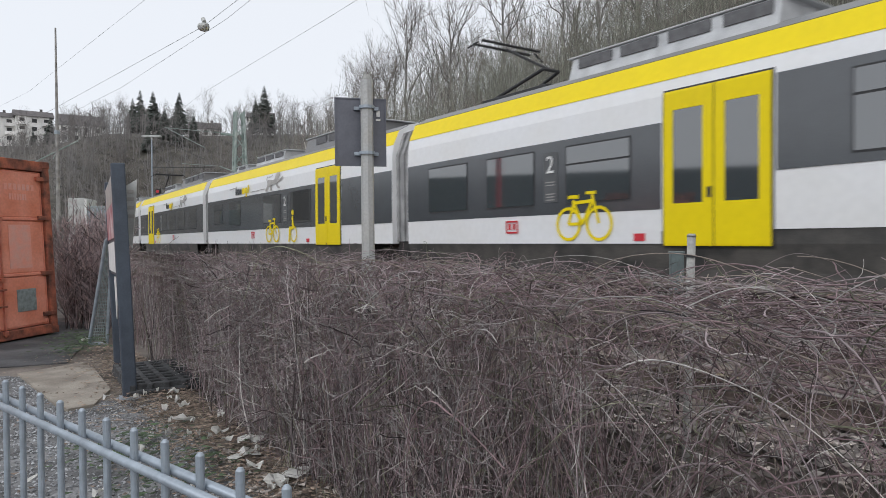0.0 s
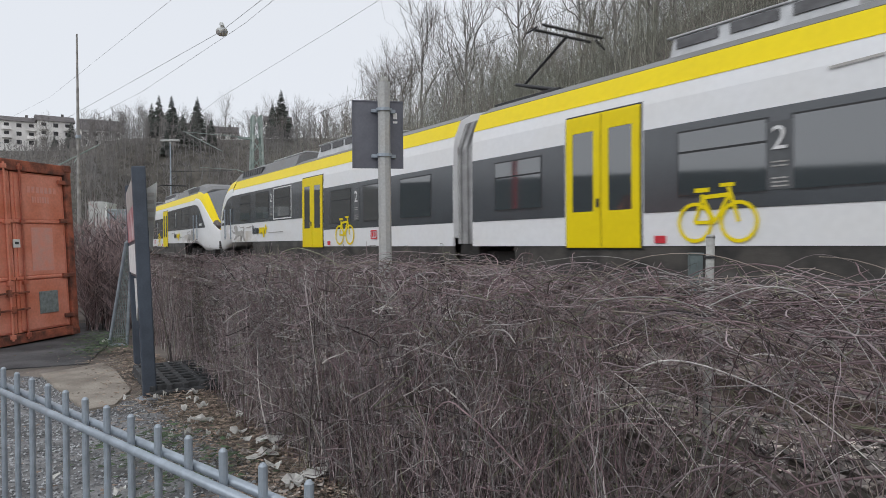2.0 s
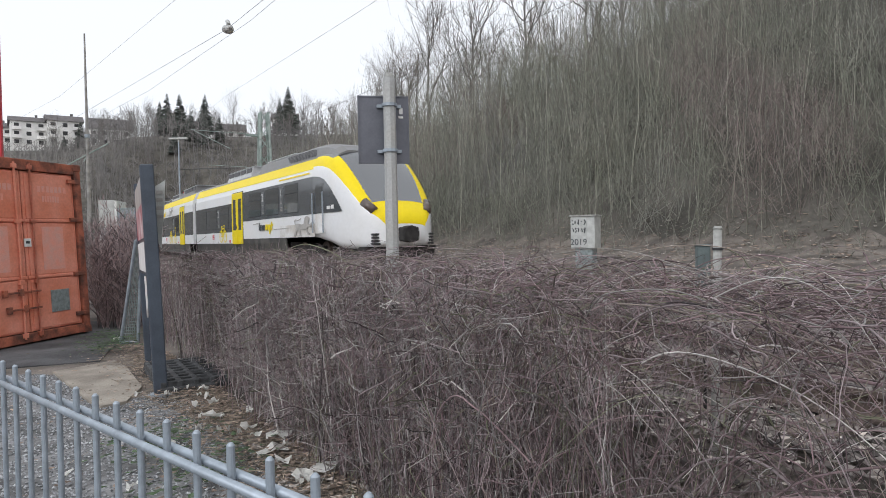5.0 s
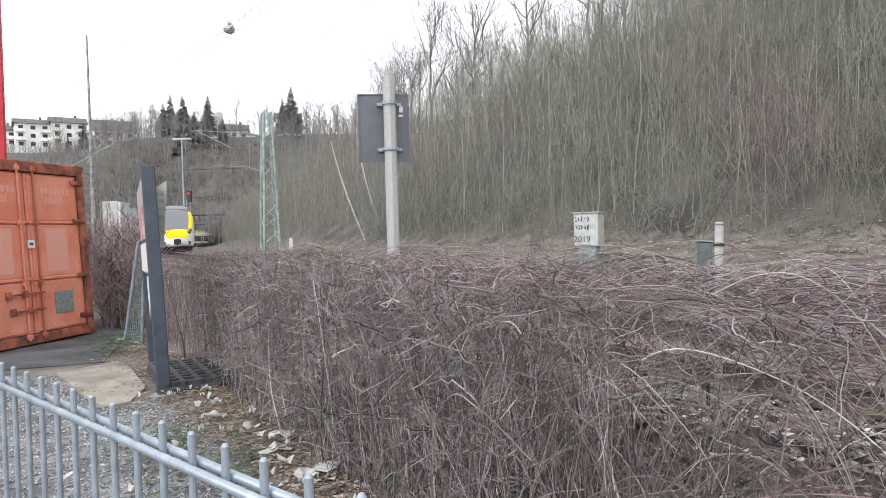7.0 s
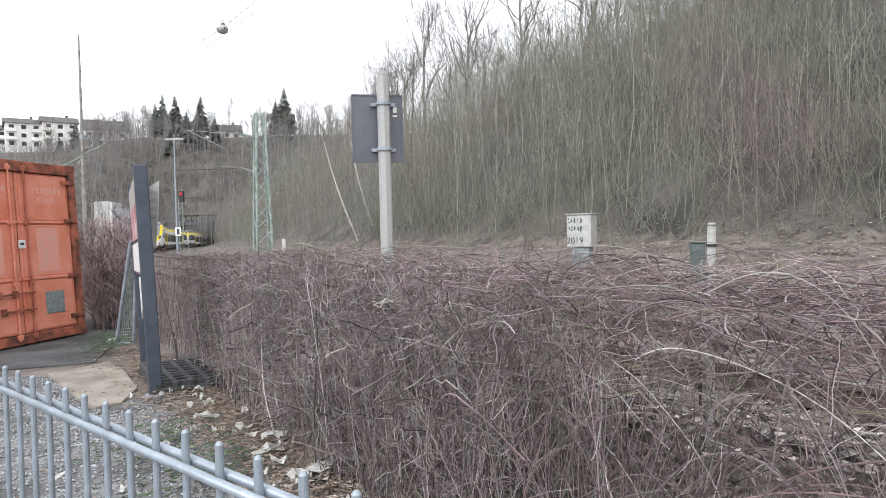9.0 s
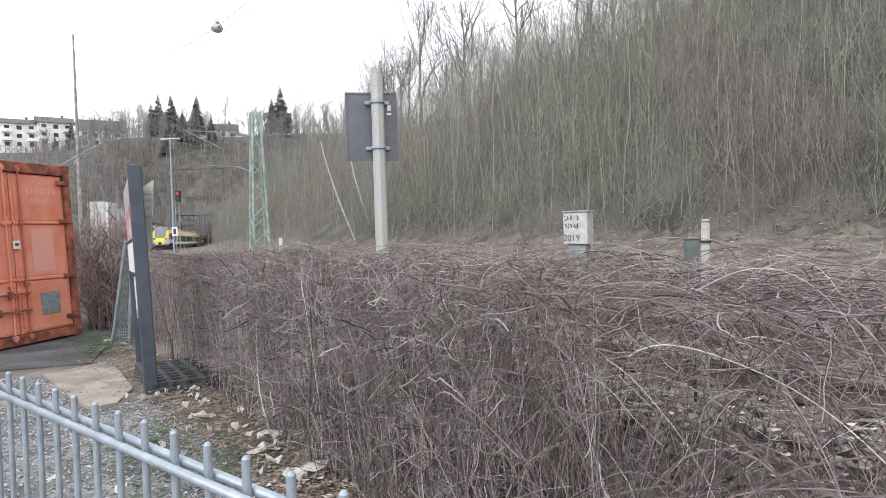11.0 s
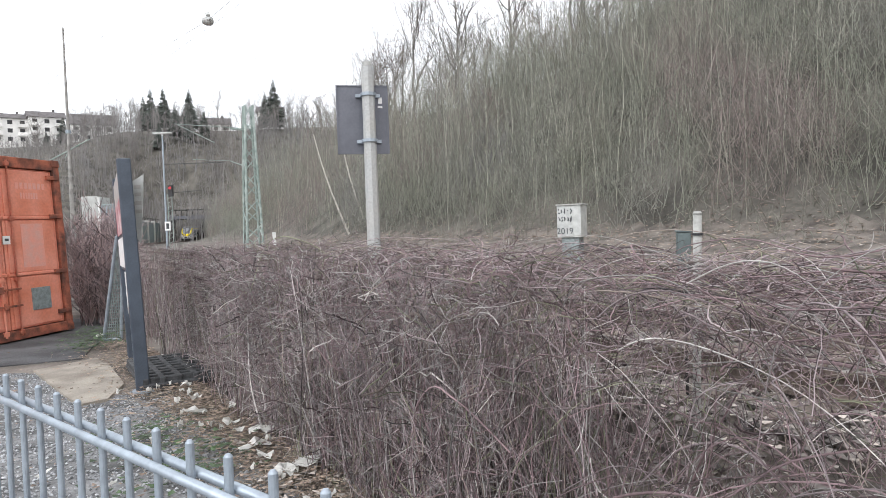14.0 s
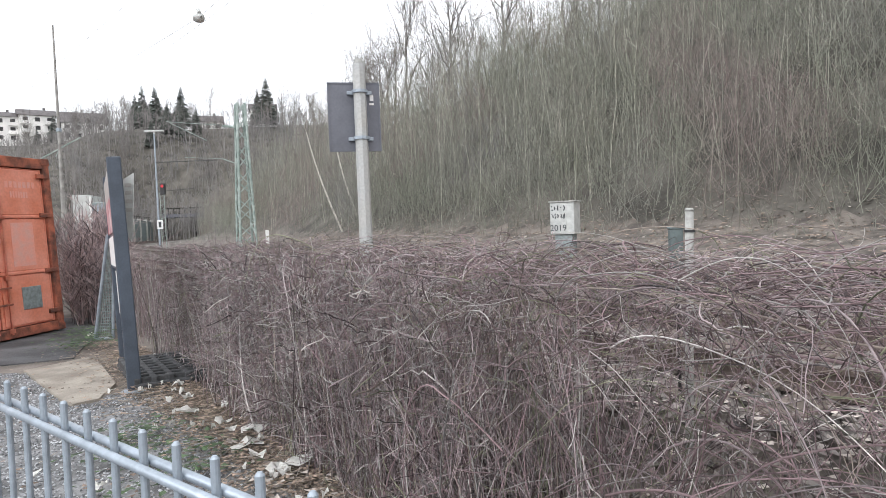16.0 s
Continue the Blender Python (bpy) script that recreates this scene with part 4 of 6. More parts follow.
        ob.matrix_basis = pose(x, y, 0.05, rl.uniform(-6, 6), rl.uniform(-6, 6), rl.uniform(0, 360))
        tagged(ob, "crumpled off-white paper scrap lying among the leaves", "litter", "litter by the hedge")


def container():
    c = empty("shipping_container", pose(-6.55, 11.5, 0.05, 0, -2.6, 0) @ pose(0, 0, 0, 0, 0, -101.5))
    W, H, L = 2.44, 2.88, 6.06
    for x in (0.0, W - 0.14):
        part("corner_post", box(x, -0.16, 0, x + 0.14, 0.012, H, 0.012), M_ORANGERUST, c)
    part("top_beam", box(0.14, -0.14, H - 0.17, W - 0.14, 0.01, H, 0.012), M_ORANGERUST, c)
    part("door_sill", box(0.14, -0.14, 0, W - 0.14, 0.01, 0.15, 0.012), M_ORANGERUST, c)
    for cx in (-0.01, W - 0.17):
        for cz in (-0.01, H - 0.11):
            part("corner_casting", box(cx, -0.18, cz, cx + 0.18, 0.022, cz + 0.12, 0.015), M_ORANGERUST, c)
    for x0 in (0.15, 1.23):
        leaf = part("container_door", box(x0, -0.06, 0.16, x0 + 1.06, -0.03, H - 0.18, 0.008), M_ORANGE, c, "faded orange ribbed steel door")
        for z0, z1 in ((0.18, 0.98), (1.04, 1.88), (1.94, H - 0.2)):
            part("door_panel", box(x0 + 0.05, -0.035, z0, x0 + 1.01, -0.012, z1, 0.02), M_ORANGE, leaf)
            if 1 < z0 < 1.5:
                part("faded_patch", box(x0 + 0.30, -0.0125, z0 + 0.08, x0 + 0.74, -0.009, z1 - 0.06), M_FADED, leaf, "sun-bleached pink patch")
            if z0 > 1.5:
                for row, (u0, u1) in enumerate(((0.18, 0.80), (0.34, 0.70))):
                    for q in range(7):
                        u = u0 + (u1 - u0) * q / 7
                        part("worn_lettering", box(x0 + u, -0.0125, z1 - 0.30 - row * 0.16, x0 + u + (u1 - u0) / 10, -0.009, z1 - 0.20 - row * 0.16), M_FADED, leaf)
        for z in (0.99, 1.89):
            part("door_rib", box(x0, -0.03, z, x0 + 1.06, 0.0, z + 0.05, 0.01), M_ORANGE, leaf)
        rx = x0 + (0.93 if x0 < 1 else 0.14)
        for r_ in (rx, x0 + (0.22 if x0 > 1.5 else 0.86) if x0 > 1 else rx - 0.0):
            part("lock_rod", rod((r_, 0.02, 0.06), (r_, 0.02, H - 0.06), 0.017, 10), M_ORANGE, leaf)
            for z in (0.12, 0.95, 1.9, H - 0.12):
                part("rod_bracket", box(r_ - 0.045, -0.01, z - 0.035, r_ + 0.045, 0.04, z + 0.035, 0.008), M_ORANGE, leaf)
        part("door_handle", joined(box(rx - 0.05, 0.025, 0.78, rx + 0.38, 0.045, 0.81, 0.006), box(rx + 0.28, 0.0, 0.74, rx + 0.36, 0.05, 0.85, 0.01)), M_ORANGERUST, leaf)
        part("door_handle", joined(box(rx - 0.05, 0.025, 0.52, rx + 0.30, 0.045, 0.55, 0.006), box(rx + 0.22, 0.0, 0.48, rx + 0.30, 0.05, 0.59, 0.01)), M_ORANGERUST, leaf)
    for z in (0.3, 0.98, 1.9, 2.55):
        part("hinge", box(0.06, -0.01, z, 0.30, 0.035, z + 0.07, 0.008), M_ORANGERUST, c)
    part("data_plate", box(0.42, -0.012, 0.42, 0.80, 0.002, 0.78, 0.004), M_PLATE, c, "grey-green metal data plate")
    part("label_plate", box(1.12, -0.012, 1.50, 1.25, 0.004, 1.63, 0.003), M_STICKER, c, "small white label with dark marks")
    part("label_mark", box(1.15, 0.0, 1.55, 1.22, 0.007, 1.59), M_DARKMARK, c)
    k = int(L / 0.28)
    pts = []
    for i in range(k):
        y = -0.15 - i * 0.28
        pts += [(0.05, y), (0.05, y - 0.08), (0.015, y - 0.14), (0.015, y - 0.22)]
    for flip in (0, 1):
        outline = [((W - x) if flip else x, y) for x, y in pts]
        inner = [((W - 0.06) if flip else 0.06, y) for x, y in pts[::-1]]
        part("side_wall", prism(outline + inner, "z", 0.12, H - 0.1), M_ORANGE, c)
    part("container_roof", box(0.02, -L, H - 0.10, W - 0.02, -0.14, H - 0.02, 0.01), M_ORANGERUST, c)
    part("container_floor", box(0.02, -L, 0.02, W - 0.02, -0.14, 0.14, 0.01), M_ORANGERUST, c)
    part("end_wall", box(0.05, -L, 0.12, W - 0.05, -L + 0.06, H - 0.1), M_ORANGE, c)
    tagged(c, "faded orange steel shipping container with rusty frame", "container")
    p = part("red_post", box(0.14, -0.08, 0, 0.30, 0.08, 9.5, 0.02), M_REDPOST)
    p.matrix_basis = pose(-11.5, 16, -0.02, 0, 0, 20)
    tagged(p, "tall square red painted post behind the container", "post")


def info_board():
    b = empty("information_board")
    p1, p2 = Vector((-3.12, 6.70, 0)), Vector((-4.05, 8.45, 0))
    way = (p2 - p1).normalized()
    turn = math.degrees(math.atan2(way.y, way.x))
    b.matrix_basis = pose(p1.x, p1.y, 0, 0, -2.2, 0) @ pose(0, 0, 0, 0, 0, turn)
    L = (p2 - p1).length
    for x in (0, L):
        post = part("post", box(x - 0.065, -0.065, -0.05, x + 0.065, 0.065, 2.35, 0.012), M_ANTHRACITE, b)
        part("post_foot", box(x - 0.10, -0.10, 0.005, x + 0.10, 0.10, 0.03, 0.004), M_GALV, post)
    part("board_panel", box(0.08, 0.0, 1.22, L - 0.08, 0.05, 2.28, 0.01), M_ANTHRACITE, b)
    part("poster", box(0.12, 0.052, 1.98, L - 0.12, 0.062, 2.24, 0.002), M_GREYMARK, b, "weathered grey and white notice")
    part("poster", box(0.12, 0.052, 1.62, L - 0.12, 0.062, 1.975, 0.002), M_POSTER, b, "faded red notice")
    part("poster", box(0.12, 0.052, 1.26, L - 0.12, 0.062, 1.58, 0.002), M_STICKER, b, "white notice sheet")
    part("lower_sheet", prism([(0.12, 1.2), (L * 0.55, 1.2), (L * 0.5, 0.72), (0.5, 0.95), (0.12, 0.95)], "y", 0.03, 0.045), M_STICKER, b, "torn white sheet")
    loose = part("loose_sheet", prism([(-3.335, 2.16), (-3.215, 2.23), (-3.232, 1.95), (-3.275, 1.50), (-3.312, 1.56), (-3.32, 1.9)], "y", 7.135, 7.145), M_CABINET, b, "curled white sheet standing off the board")
    loose.matrix_parent_inverse = b.matrix_basis.inverted()
    for z in (2.10, 2.02, 1.93, 1.84):
        part("sheet_mark", box(-3.315, 7.128, z - 0.02, -3.245, 7.134, z + 0.02), M_GREYMARK, loose)
    tagged(b, "anthracite steel notice board on two square posts", "notice board")
    # leaning fence panel
    f = empty("mesh_fence_panel")
    a0, a1, b0, b1 = Vector((-5.37, 10.24, 0.02)), Vector((-5.12, 10.30, 0.02)), Vector((-4.97, 10.0, 1.60)), Vector((-4.91, 10.06, 1.60))
    for p, q in ((a0, b0), (a1, b1), (a0, a1), (b0, b1)):
        part("panel_tube", rod(p, q, 0.024, 8), M_GALV, f)
    for i in range(1, 8):
        k = i / 8
        part("mesh_wire", rod(a0.lerp(a1, k), b0.lerp(b1, k), 0.006, 5), M_PLATE, f)
    for i in range(1, 34):
        k = i / 34
        part("mesh_wire", rod(a0.lerp(b0, k), a1.lerp(b1, k), 0.006, 5), M_PLATE, f)
    tagged(f, "leaning galvanised mesh fence panel behind the notice board", "fence panel")
    # black fence foot
    m = empty("rubber_fence_foot", pose(-3.17, 7.42, 0.02, 0, 0, 122))
    part("foot_body", box(-0.72, -0.36, 0, 0.72, 0.36, 0.07, 0.02), M_RUBBER, m)
    for i in range(9):
        x = -0.66 + i * 0.165
        part("foot_rib", box(x - 0.028, -0.35, 0.06, x + 0.028, 0.35, 0.125, 0.01), M_RUBBER, m)
    for i in range(5):
        y = -0.32 + i * 0.16
        part("foot_rib", box(-0.71, y - 0.028, 0.06, 0.71, y + 0.028, 0.122, 0.01), M_RUBBER, m)
    tagged(m, "black ribbed rubber fence foot lying on the gravel", "fence foot")


def picket_fence():
    f = empty("picket_fence", pose(-0.54, 1.44, 0, 0, 0, -40.5))
    rail_me = rod((-2.35, 0, 0), (1.0, 0, 0), 0.011, 12)
    first = part("rail", rail_me, M_GALV, f, smooth=True)
    first.matrix_basis = pose(0, -0.022, 1.032)
    for y, z in ((0.022, 1.032), (-0.022, 0.16), (0.022, 0.16)):
        r = new("rail", first.data)
        r.parent = f
        r.matrix_basis = pose(0, y, z)
    picket = None
    for i in range(-14, 7):
        if picket is None:
            bm = joined(rod((0, 0, 0.08), (0, 0, 1.104), 0.0095, 12), rod((0, 0, 1.104), (0, 0, 1.11), 0.0095, 12, 0.005))
            ob = part("picket", bm, M_GALV, f, smooth=False)
            picket = ob.data
        else:
            ob = new("picket", picket)
            ob.parent = f
        ob.matrix_basis = pose(i * 0.152, 0, 0)
    for x in (-2.28,):
        p = part("fence_post", box(x - 0.022, -0.022, -0.05, x + 0.022, 0.022, 1.52 if x < 0 else 1.2, 0.004), M_GALV, f)
        part("post_cap", box(x - 0.025, -0.025, 1.52 if x < 0 else 1.2, x + 0.025, 0.025, 1.535 if x < 0 else 1.215, 0.004), M_FRAME, p)
    tagged(f, "galvanised steel picket fence with double top rail", "fence")


def sign_and_posts():
    s = empty("sign_post", pose(-0.595, 5.45, 0, 0, 0, 12))
    part("pole", rod((0, 0, -0.1), (0, 0, 2.86), 0.056, 8, 0.050), M_POLE, s, "pale octagonal concrete pole")
    part("pole_cap", joined(rod((0, 0, 2.86), (0, 0, 2.90), 0.046, 8, 0.03), *[rod((0.02 * math.cos(a), 0.02 * math.sin(a), 2.88), (0.035 * math.cos(a), 0.035 * math.sin(a), 2.93), 0.005, 5) for a in (0.3, 2.2, 4.4)]), M_CONCRETE, s)
    plate = part("sign_plate", box(-0.245, 0.075, 2.18, 0.155, 0.079, 2.72, 0.0015), M_SIGNBACK, s, "dark grey back of a traffic sign")
    part("plate_edge", joined(box(-0.255, 0.068, 2.175, -0.243, 0.086, 2.725), box(0.153, 0.068, 2.175, 0.165, 0.086, 2.725), box(-0.255, 0.068, 2.718, 0.165, 0.086, 2.728), box(-0.255, 0.068, 2.172, 0.165, 0.086, 2.182)), M_SIGNBACK, plate)
    part("sticker", box(0.085, 0.070, 2.58, 0.115, 0.0745, 2.63), M_STICKER, plate)
    part("sticker", box(0.080, 0.070, 2.545, 0.118, 0.0745, 2.562), M_STICKER, plate)
    for z in (2.64, 2.27):
        part("clamp", joined(rod((0, 0, z - 0.012), (0, 0, z + 0.012), 0.064, 12), box(-0.10, 0.05, z - 0.014, 0.10, 0.074, z + 0.014, 0.003)), M_GALV, s)
    tagged(s, "pale concrete pole with the back of a traffic sign", "sign post")
    r = empty("marker_post", pose(1.285, 3.56, 0.1, 0, 1.5, 0))
    part("pole", joined(rod((0, 0, -0.1), (0, 0, 1.47), 0.022, 12), rod((0, 0, 1.47), (0, 0, 1.485), 0.026, 12, 0.018)), M_CONCRETE, r, smooth=True)
    part("band", rod((0, 0, 1.36), (0, 0, 1.372), 0.029, 12), M_FRAME, r)
    tagged(r, "thin weathered grey post beside the track", "post")
    b = empty("trackside_box", pose(1.395, 3.98, 0.3, 0, 0, -10))
    part("case", box(-0.040, -0.040, 0.93, 0.035, 0.04, 1.17, 0.008), M_BOXGREEN, b)
    part("case_lid", box(-0.045, -0.045, 1.17, 0.04, 0.045, 1.182, 0.004), M_BOXGREEN, b)
    part("stake", rod((0, 0, -0.1), (0, 0, 0.95), 0.010, 8), M_UNDER, b)
    tagged(b, "dark grey-green connection box on a stake", "connection box")


def cabinet():
    gz = float(ground_z(3.4, 18.7)[0])
    c = empty("switch_cabinet", pose(3.4, 18.7, gz, 0, 0, -30))
    h0, h1 = 1.18 - gz, 2.06 - gz
    part("plinth", box(-0.25, -0.19, -0.05, 0.25, 0.19, h0, 0.015), M_PLATE, c)
    part("case", box(-0.34, -0.26, h0, 0.34, 0.26, h1, 0.012), M_CABINET, c, "light grey cabinet with black scrawl")
    part("cabinet_roof", box(-0.37, -0.30, h1, 0.37, 0.30, h1 + 0.04, 0.01), M_CONCRETE, c)
    part("cabinet_door", box(-0.34, -0.275, h0 + 0.03, 0.12, -0.258, h1 - 0.03, 0.005), M_CABINET, c)
    scrawl = bmesh.new()
    rr = random.Random(8)
    for row in range(2):
        for i in range(5):
            x, z = -0.30 + i * 0.085, h1 - 0.16 - row * 0.22
            for _ in range(2):
                x0, z0, x1, z1 = x + rr.uniform(0, 0.06), z + rr.uniform(-0.08, 0.08), x + rr.uniform(0, 0.06), z + rr.uniform(-0.08, 0.08)
                d = Vector((z1 - z0, 0, x0 - x1))
                d = d.normalized() * 0.016 if d.length > 1e-4 else Vector((0.01, 0, 0))
                a, e = Vector((x0, -0.279, z0)), Vector((x1, -0.279, z1))
                scrawl.faces.new([scrawl.verts.new(p) for p in (a - d, a + d, e + d, e - d)])
    part("scrawl", scrawl, M_DARKMARK, c, "unreadable black scrawl")
    cu = bpy.data.curves.new("scrawl_year", "FONT")
    cu.body, cu.size, cu.extrude, cu.align_x = "2019", 0.24, 0.002, "CENTER"
    cu.materials.append(M_DARKMARK)
    t = new("scrawl_year", cu)
    t.parent = c
    t.matrix_basis = pose(-0.11, -0.281, h0 + 0.10, 90, 0, 0)
    tagged(c, "light grey switch cabinet with black graffiti on a plinth", "cabinet")


def lattice_mast(x, y, height, w0, w1, turn, name="lattice_mast"):
    gz = float(ground_z(x, y)[0])
    m = empty(name, pose(x, y, gz, 0, 0, turn))
    part("footing", box(-w0 * 0.75, -w0 * 0.75, -0.3, w0 * 0.75, w0 * 0.75, 0.18, 0.04), M_UNDER, m)

    def corner(i, z):
        w = (w0 + (w1 - w0) * z / height) / 2
        return Vector(((-w, w, w, -w)[i], (-w, -w, w, w)[i], z))
    for i in range(4):
        part("leg", rod(corner(i, 0), corner(i, height), 0.085, 6), M_MAST, m)
    n = 11
    for i in range(4):
        j = (i + 1) % 4
        for k in range(n):
            z0, z1 = height * k / n, height * (k + 1) / n
            a, b = (i, j) if k % 2 else (j, i)
            part("brace", rod(corner(a, z0), corner(b, z1), 0.042, 5), M_MAST, m)
    return m


def line_gear():
    m = lattice_mast(-13.1, 44.4, 9.6, 1.05, 0.5, 30)
    part("arm", joined(rod((-0.2, 0, 8.1), (-4.6, 0, 8.2), 0.022, 6), rod((-2.2, 0, 7.1), (-4.4, 0, 8.15), 0.028, 6), rod((-0.2, 0, 8.0), (-1.2, 0, 8.05), 0.06, 6)), M_MAST, m)
    part("arm", joined(rod((-0.3, 0, 5.6), (-1.3, 0, 5.95), 0.04, 6), rod((-1.2, 0, 5.95), (-3.6, 0, 6.0), 0.016, 6)), M_MAST, m)
    tagged(m, "green-grey steel lattice mast with wire brackets", "mast")
    w = empty("signal_pole", pose(-16.95, 30, 0))
    part("pole", rod((0, 0, -0.2), (0.0, 0, 11.1), 0.115, 10, 0.035), M_WOODPOLE, w)
    part("pole_band", rod((0, 0, 6.4), (0, 0, 6.55), 0.11, 10), M_GALV, w)
    part("stay_arm", joined(rod((-1.26, 0, 5.04), (0.93, 0, 6.1), 0.032, 8), rod((-0.2, 0, 5.3), (0.05, 0, 5.75), 0.025, 6)), M_MAST, w)
    for i in range(14):
        part("step_iron", rod((-0.17, -0.02, 1.2 + i * 0.36), (0.17, 0.02, 1.2 + i * 0.36), 0.014, 6), M_WIRE, w)
    tagged(w, "tall weathered grey pole", "pole")
    lp = empty("platform_lamp", pose(-25.5, 60, 0.3))
    part("pole", rod((0, 0, -0.3), (0, 0, 10.6), 0.10, 10, 0.06), M_GALV, lp)
    part("lamp_head", joined(box(-0.85, -0.15, 10.6, 0.85, 0.15, 10.75, 0.03), box(-0.06, -0.06, 10.4, 0.06, 0.06, 10.62)), M_CABINET, lp, "pale flat double lamp head")
    part("crossarm", joined(rod((0, 0, 7.9), (5.4, 0.4, 7.95), 0.04, 6), rod((0.6, 0, 10.5), (4.6, 0.3, 8.6), 0.025, 5), rod((0.0, 0, 5.3), (3.2, 0.3, 5.5), 0.035, 6)), M_WIRE, lp)
    part("signal_head", box(0.35, -0.2, 5.0, 0.75, 0.1, 6.0, 0.03), M_FRAME, lp)
    part("signal_lens", rod((0.55, -0.21, 5.75), (0.55, -0.26, 5.75), 0.13, 14), M_RED, lp, "red signal lens")
    part("number_plate", box(-0.10, -0.14, 1.95, 0.42, -0.10, 2.75, 0.01), M_STICKER, lp, "white enamel plate with dark bar")
    part("plate_bar", box(0.04, -0.145, 2.1, 0.28, -0.138, 2.6), M_DARKMARK, lp)
    part("ladder_frame", joined(*[rod((x, -0.05, 0), (x, -0.05, 5.2), 0.03, 6) for x in (0.25, 0.62)], *[rod((0.25, -0.05, 0.4 + i * 0.4), (0.62, -0.05, 0.6 + i * 0.4), 0.018, 5) for i in range(12)]), M_MAST, lp)
    tagged(lp, "slim grey platform lamp post", "lamp post")
    for pts, r, name, label in (
            ([(-40, 5.3, 6.6), (0, 4.75, 6.55), (13.3, 4.5, 6.55), (16, 4.35, 6.55), (22, 3.5, 6.6), (40, 1.0, 6.8), (60, -2.5, 7.2)], 0.0045, "overhead_wire", "thin dark overhead wire above the near track"),
            ([(-40, 9.3, 8.3), (0, 8.7, 8.05), (18, 8.4, 8.0), (30, 8.1, 8.0), (45, 8.9, 8.3), (60, 11.0, 8.6)], 0.0045, "overhead_wire", "thin dark overhead wire above the far track"),
            ([(-40, 5.2, 6.15), (0, 4.7, 6.15), (14, 4.3, 6.18), (22, 3.6, 6.2), (40, 1.2, 6.4), (60, -2, 6.8)], 0.0035, "overhead_wire", "thin dark contact wire above the near track"),
            ([(-40, 6.6, 8.2), (0, 5.2, 8.1), (16, 4.2, 8.05), (34, 1.9, 8.1), (60, -3, 8.6)], 0.0035, "overhead_wire", "thin dark feeder wire"),
            ([(-40, 9.46, 6.2), (0, 9.46, 6.18), (25, 9.46, 6.18), (45, 10.0, 6.18), (60, 11.5, 6.2)], 0.0045, "overhead_wire", "thin contact wire above the far track")):
        cu = bpy.data.curves.new(name, "CURVE")
        cu.dimensions, cu.bevel_depth, cu.bevel_resolution = "3D", r, 1
        sp = cu.splines.new("POLY")
        dense = []
        for (s0, n0, z0), (s1, n1, z1) in zip(pts[:-1], pts[1:]):
            for k in range(6):
                f = k / 6
                dense.append(sn(s0 + (s1 - s0) * f, n0 + (n1 - n0) * f, z0 + (z1 - z0) * f))
        dense.append(sn(*pts[-1]))
        sp.points.add(len(dense) - 1)
        for p, v in zip(sp.points, dense):
            p.co = (*v, 1)
        cu.materials.append(M_WIRE)
        tagged(new(name, cu), label, "overhead wire", "overhead wires")
    iw = empty("wire_insulator", Matrix.Translation(sn(15.95, 4.36, 6.53)) @ pose(0, 0, 0, 0, 0, math.degrees(TH) + 90))
    lump = bmesh.new()
    bmesh.ops.create_icosphere(lump, subdivisions=2, radius=0.135)
    for v in lump.verts:
        v.co *= 1 + 0.22 * noise.noise(v.co * 9)
        v.co.z *= 0.75
    part("insulator_body", joined(lump, rod((-0.26, 0, 0), (0.26, 0, 0), 0.02, 8), rod((-0.05, 0, 0.1), (0.05, 0, 0.2), 0.05, 8)), M_CABINET, iw)
    tagged(iw, "pale grey lumpy fitting on the overhead wire", "insulator")
    m1 = part("kilometre_post", joined(box(-0.12, -0.06, -0.2, 0.12, 0.06, 0.95, 0.02)), M_STICKER)
    m1.matrix_basis = pose(-12.4, 47, float(ground_z(-12.4, 47)[0]), 0, 0, 20)
    tagged(m1, "small white trackside marker post", "marker post")
    sh = empty("trackside_shed", pose(-16.0, 30.4, 0, 0, 0, 12))
    part("shed_body", box(-0.1, -0.4, 0, 1.15, 1.6, 3.2, 0.02), M_PLATE, sh, "grey corrugated shed wall")
    part("shed_front", box(-0.55, -0.45, 0, 0.12, 1.5, 3.55, 0.02), M_CABINET, sh, "white cabinet end")
    part("shed_trim", box(0.13, -0.47, 0, 0.22, -0.38, 3.5, 0.01), M_STICKER, sh)
    for i in range(5):
        part("shed_rib", box(0.28 + i * 0.17, -0.43, 0.2, 0.33 + i * 0.17, -0.39, 3.1), M_GALV, sh)
    tagged(sh, "grey and white trackside equipment shed", "shed")
    fb = empty("overbridge")
    bx, by, bh = line_at(195, 0)
    fb.matrix_basis = pose(float(bx), float(by), 0.3, 0, 0, math.degrees(float(bh)))
    part("deck", box(-4.8, -1.6, 6.2, 5.4, 1.6, 6.7, 0.04), M_UNDER, fb)
    part("side_girder", box(-4.8, -1.75, 6.3, 5.4, -1.62, 7.2, 0.02), M_SIGNBACK, fb)
    part("side_girder", box(-4.8, 1.62, 6.3, 5.4, 1.75, 7.2, 0.02), M_SIGNBACK, fb)
    part("bridge_roof", box(-5.1, -1.9, 8.75, 5.7, 1.9, 8.9, 0.03), M_UNDER, fb)
    for i in range(8):
        part("roof_post", box(-4.7 + i * 1.4, -1.7, 7.2, -4.45 + i * 1.4, -1.55, 8.76), M_UNDER, fb)
    for x in (-4.3, 3.2, 4.8):
        part("pier", box(x - 0.35, -1.3, -1.0, x + 0.35, 1.3, 6.25, 0.03), M_UNDER, fb)
    tagged(fb, "dark covered footbridge over the far tracks", "footbridge")
    rw = empty("retaining_wall")
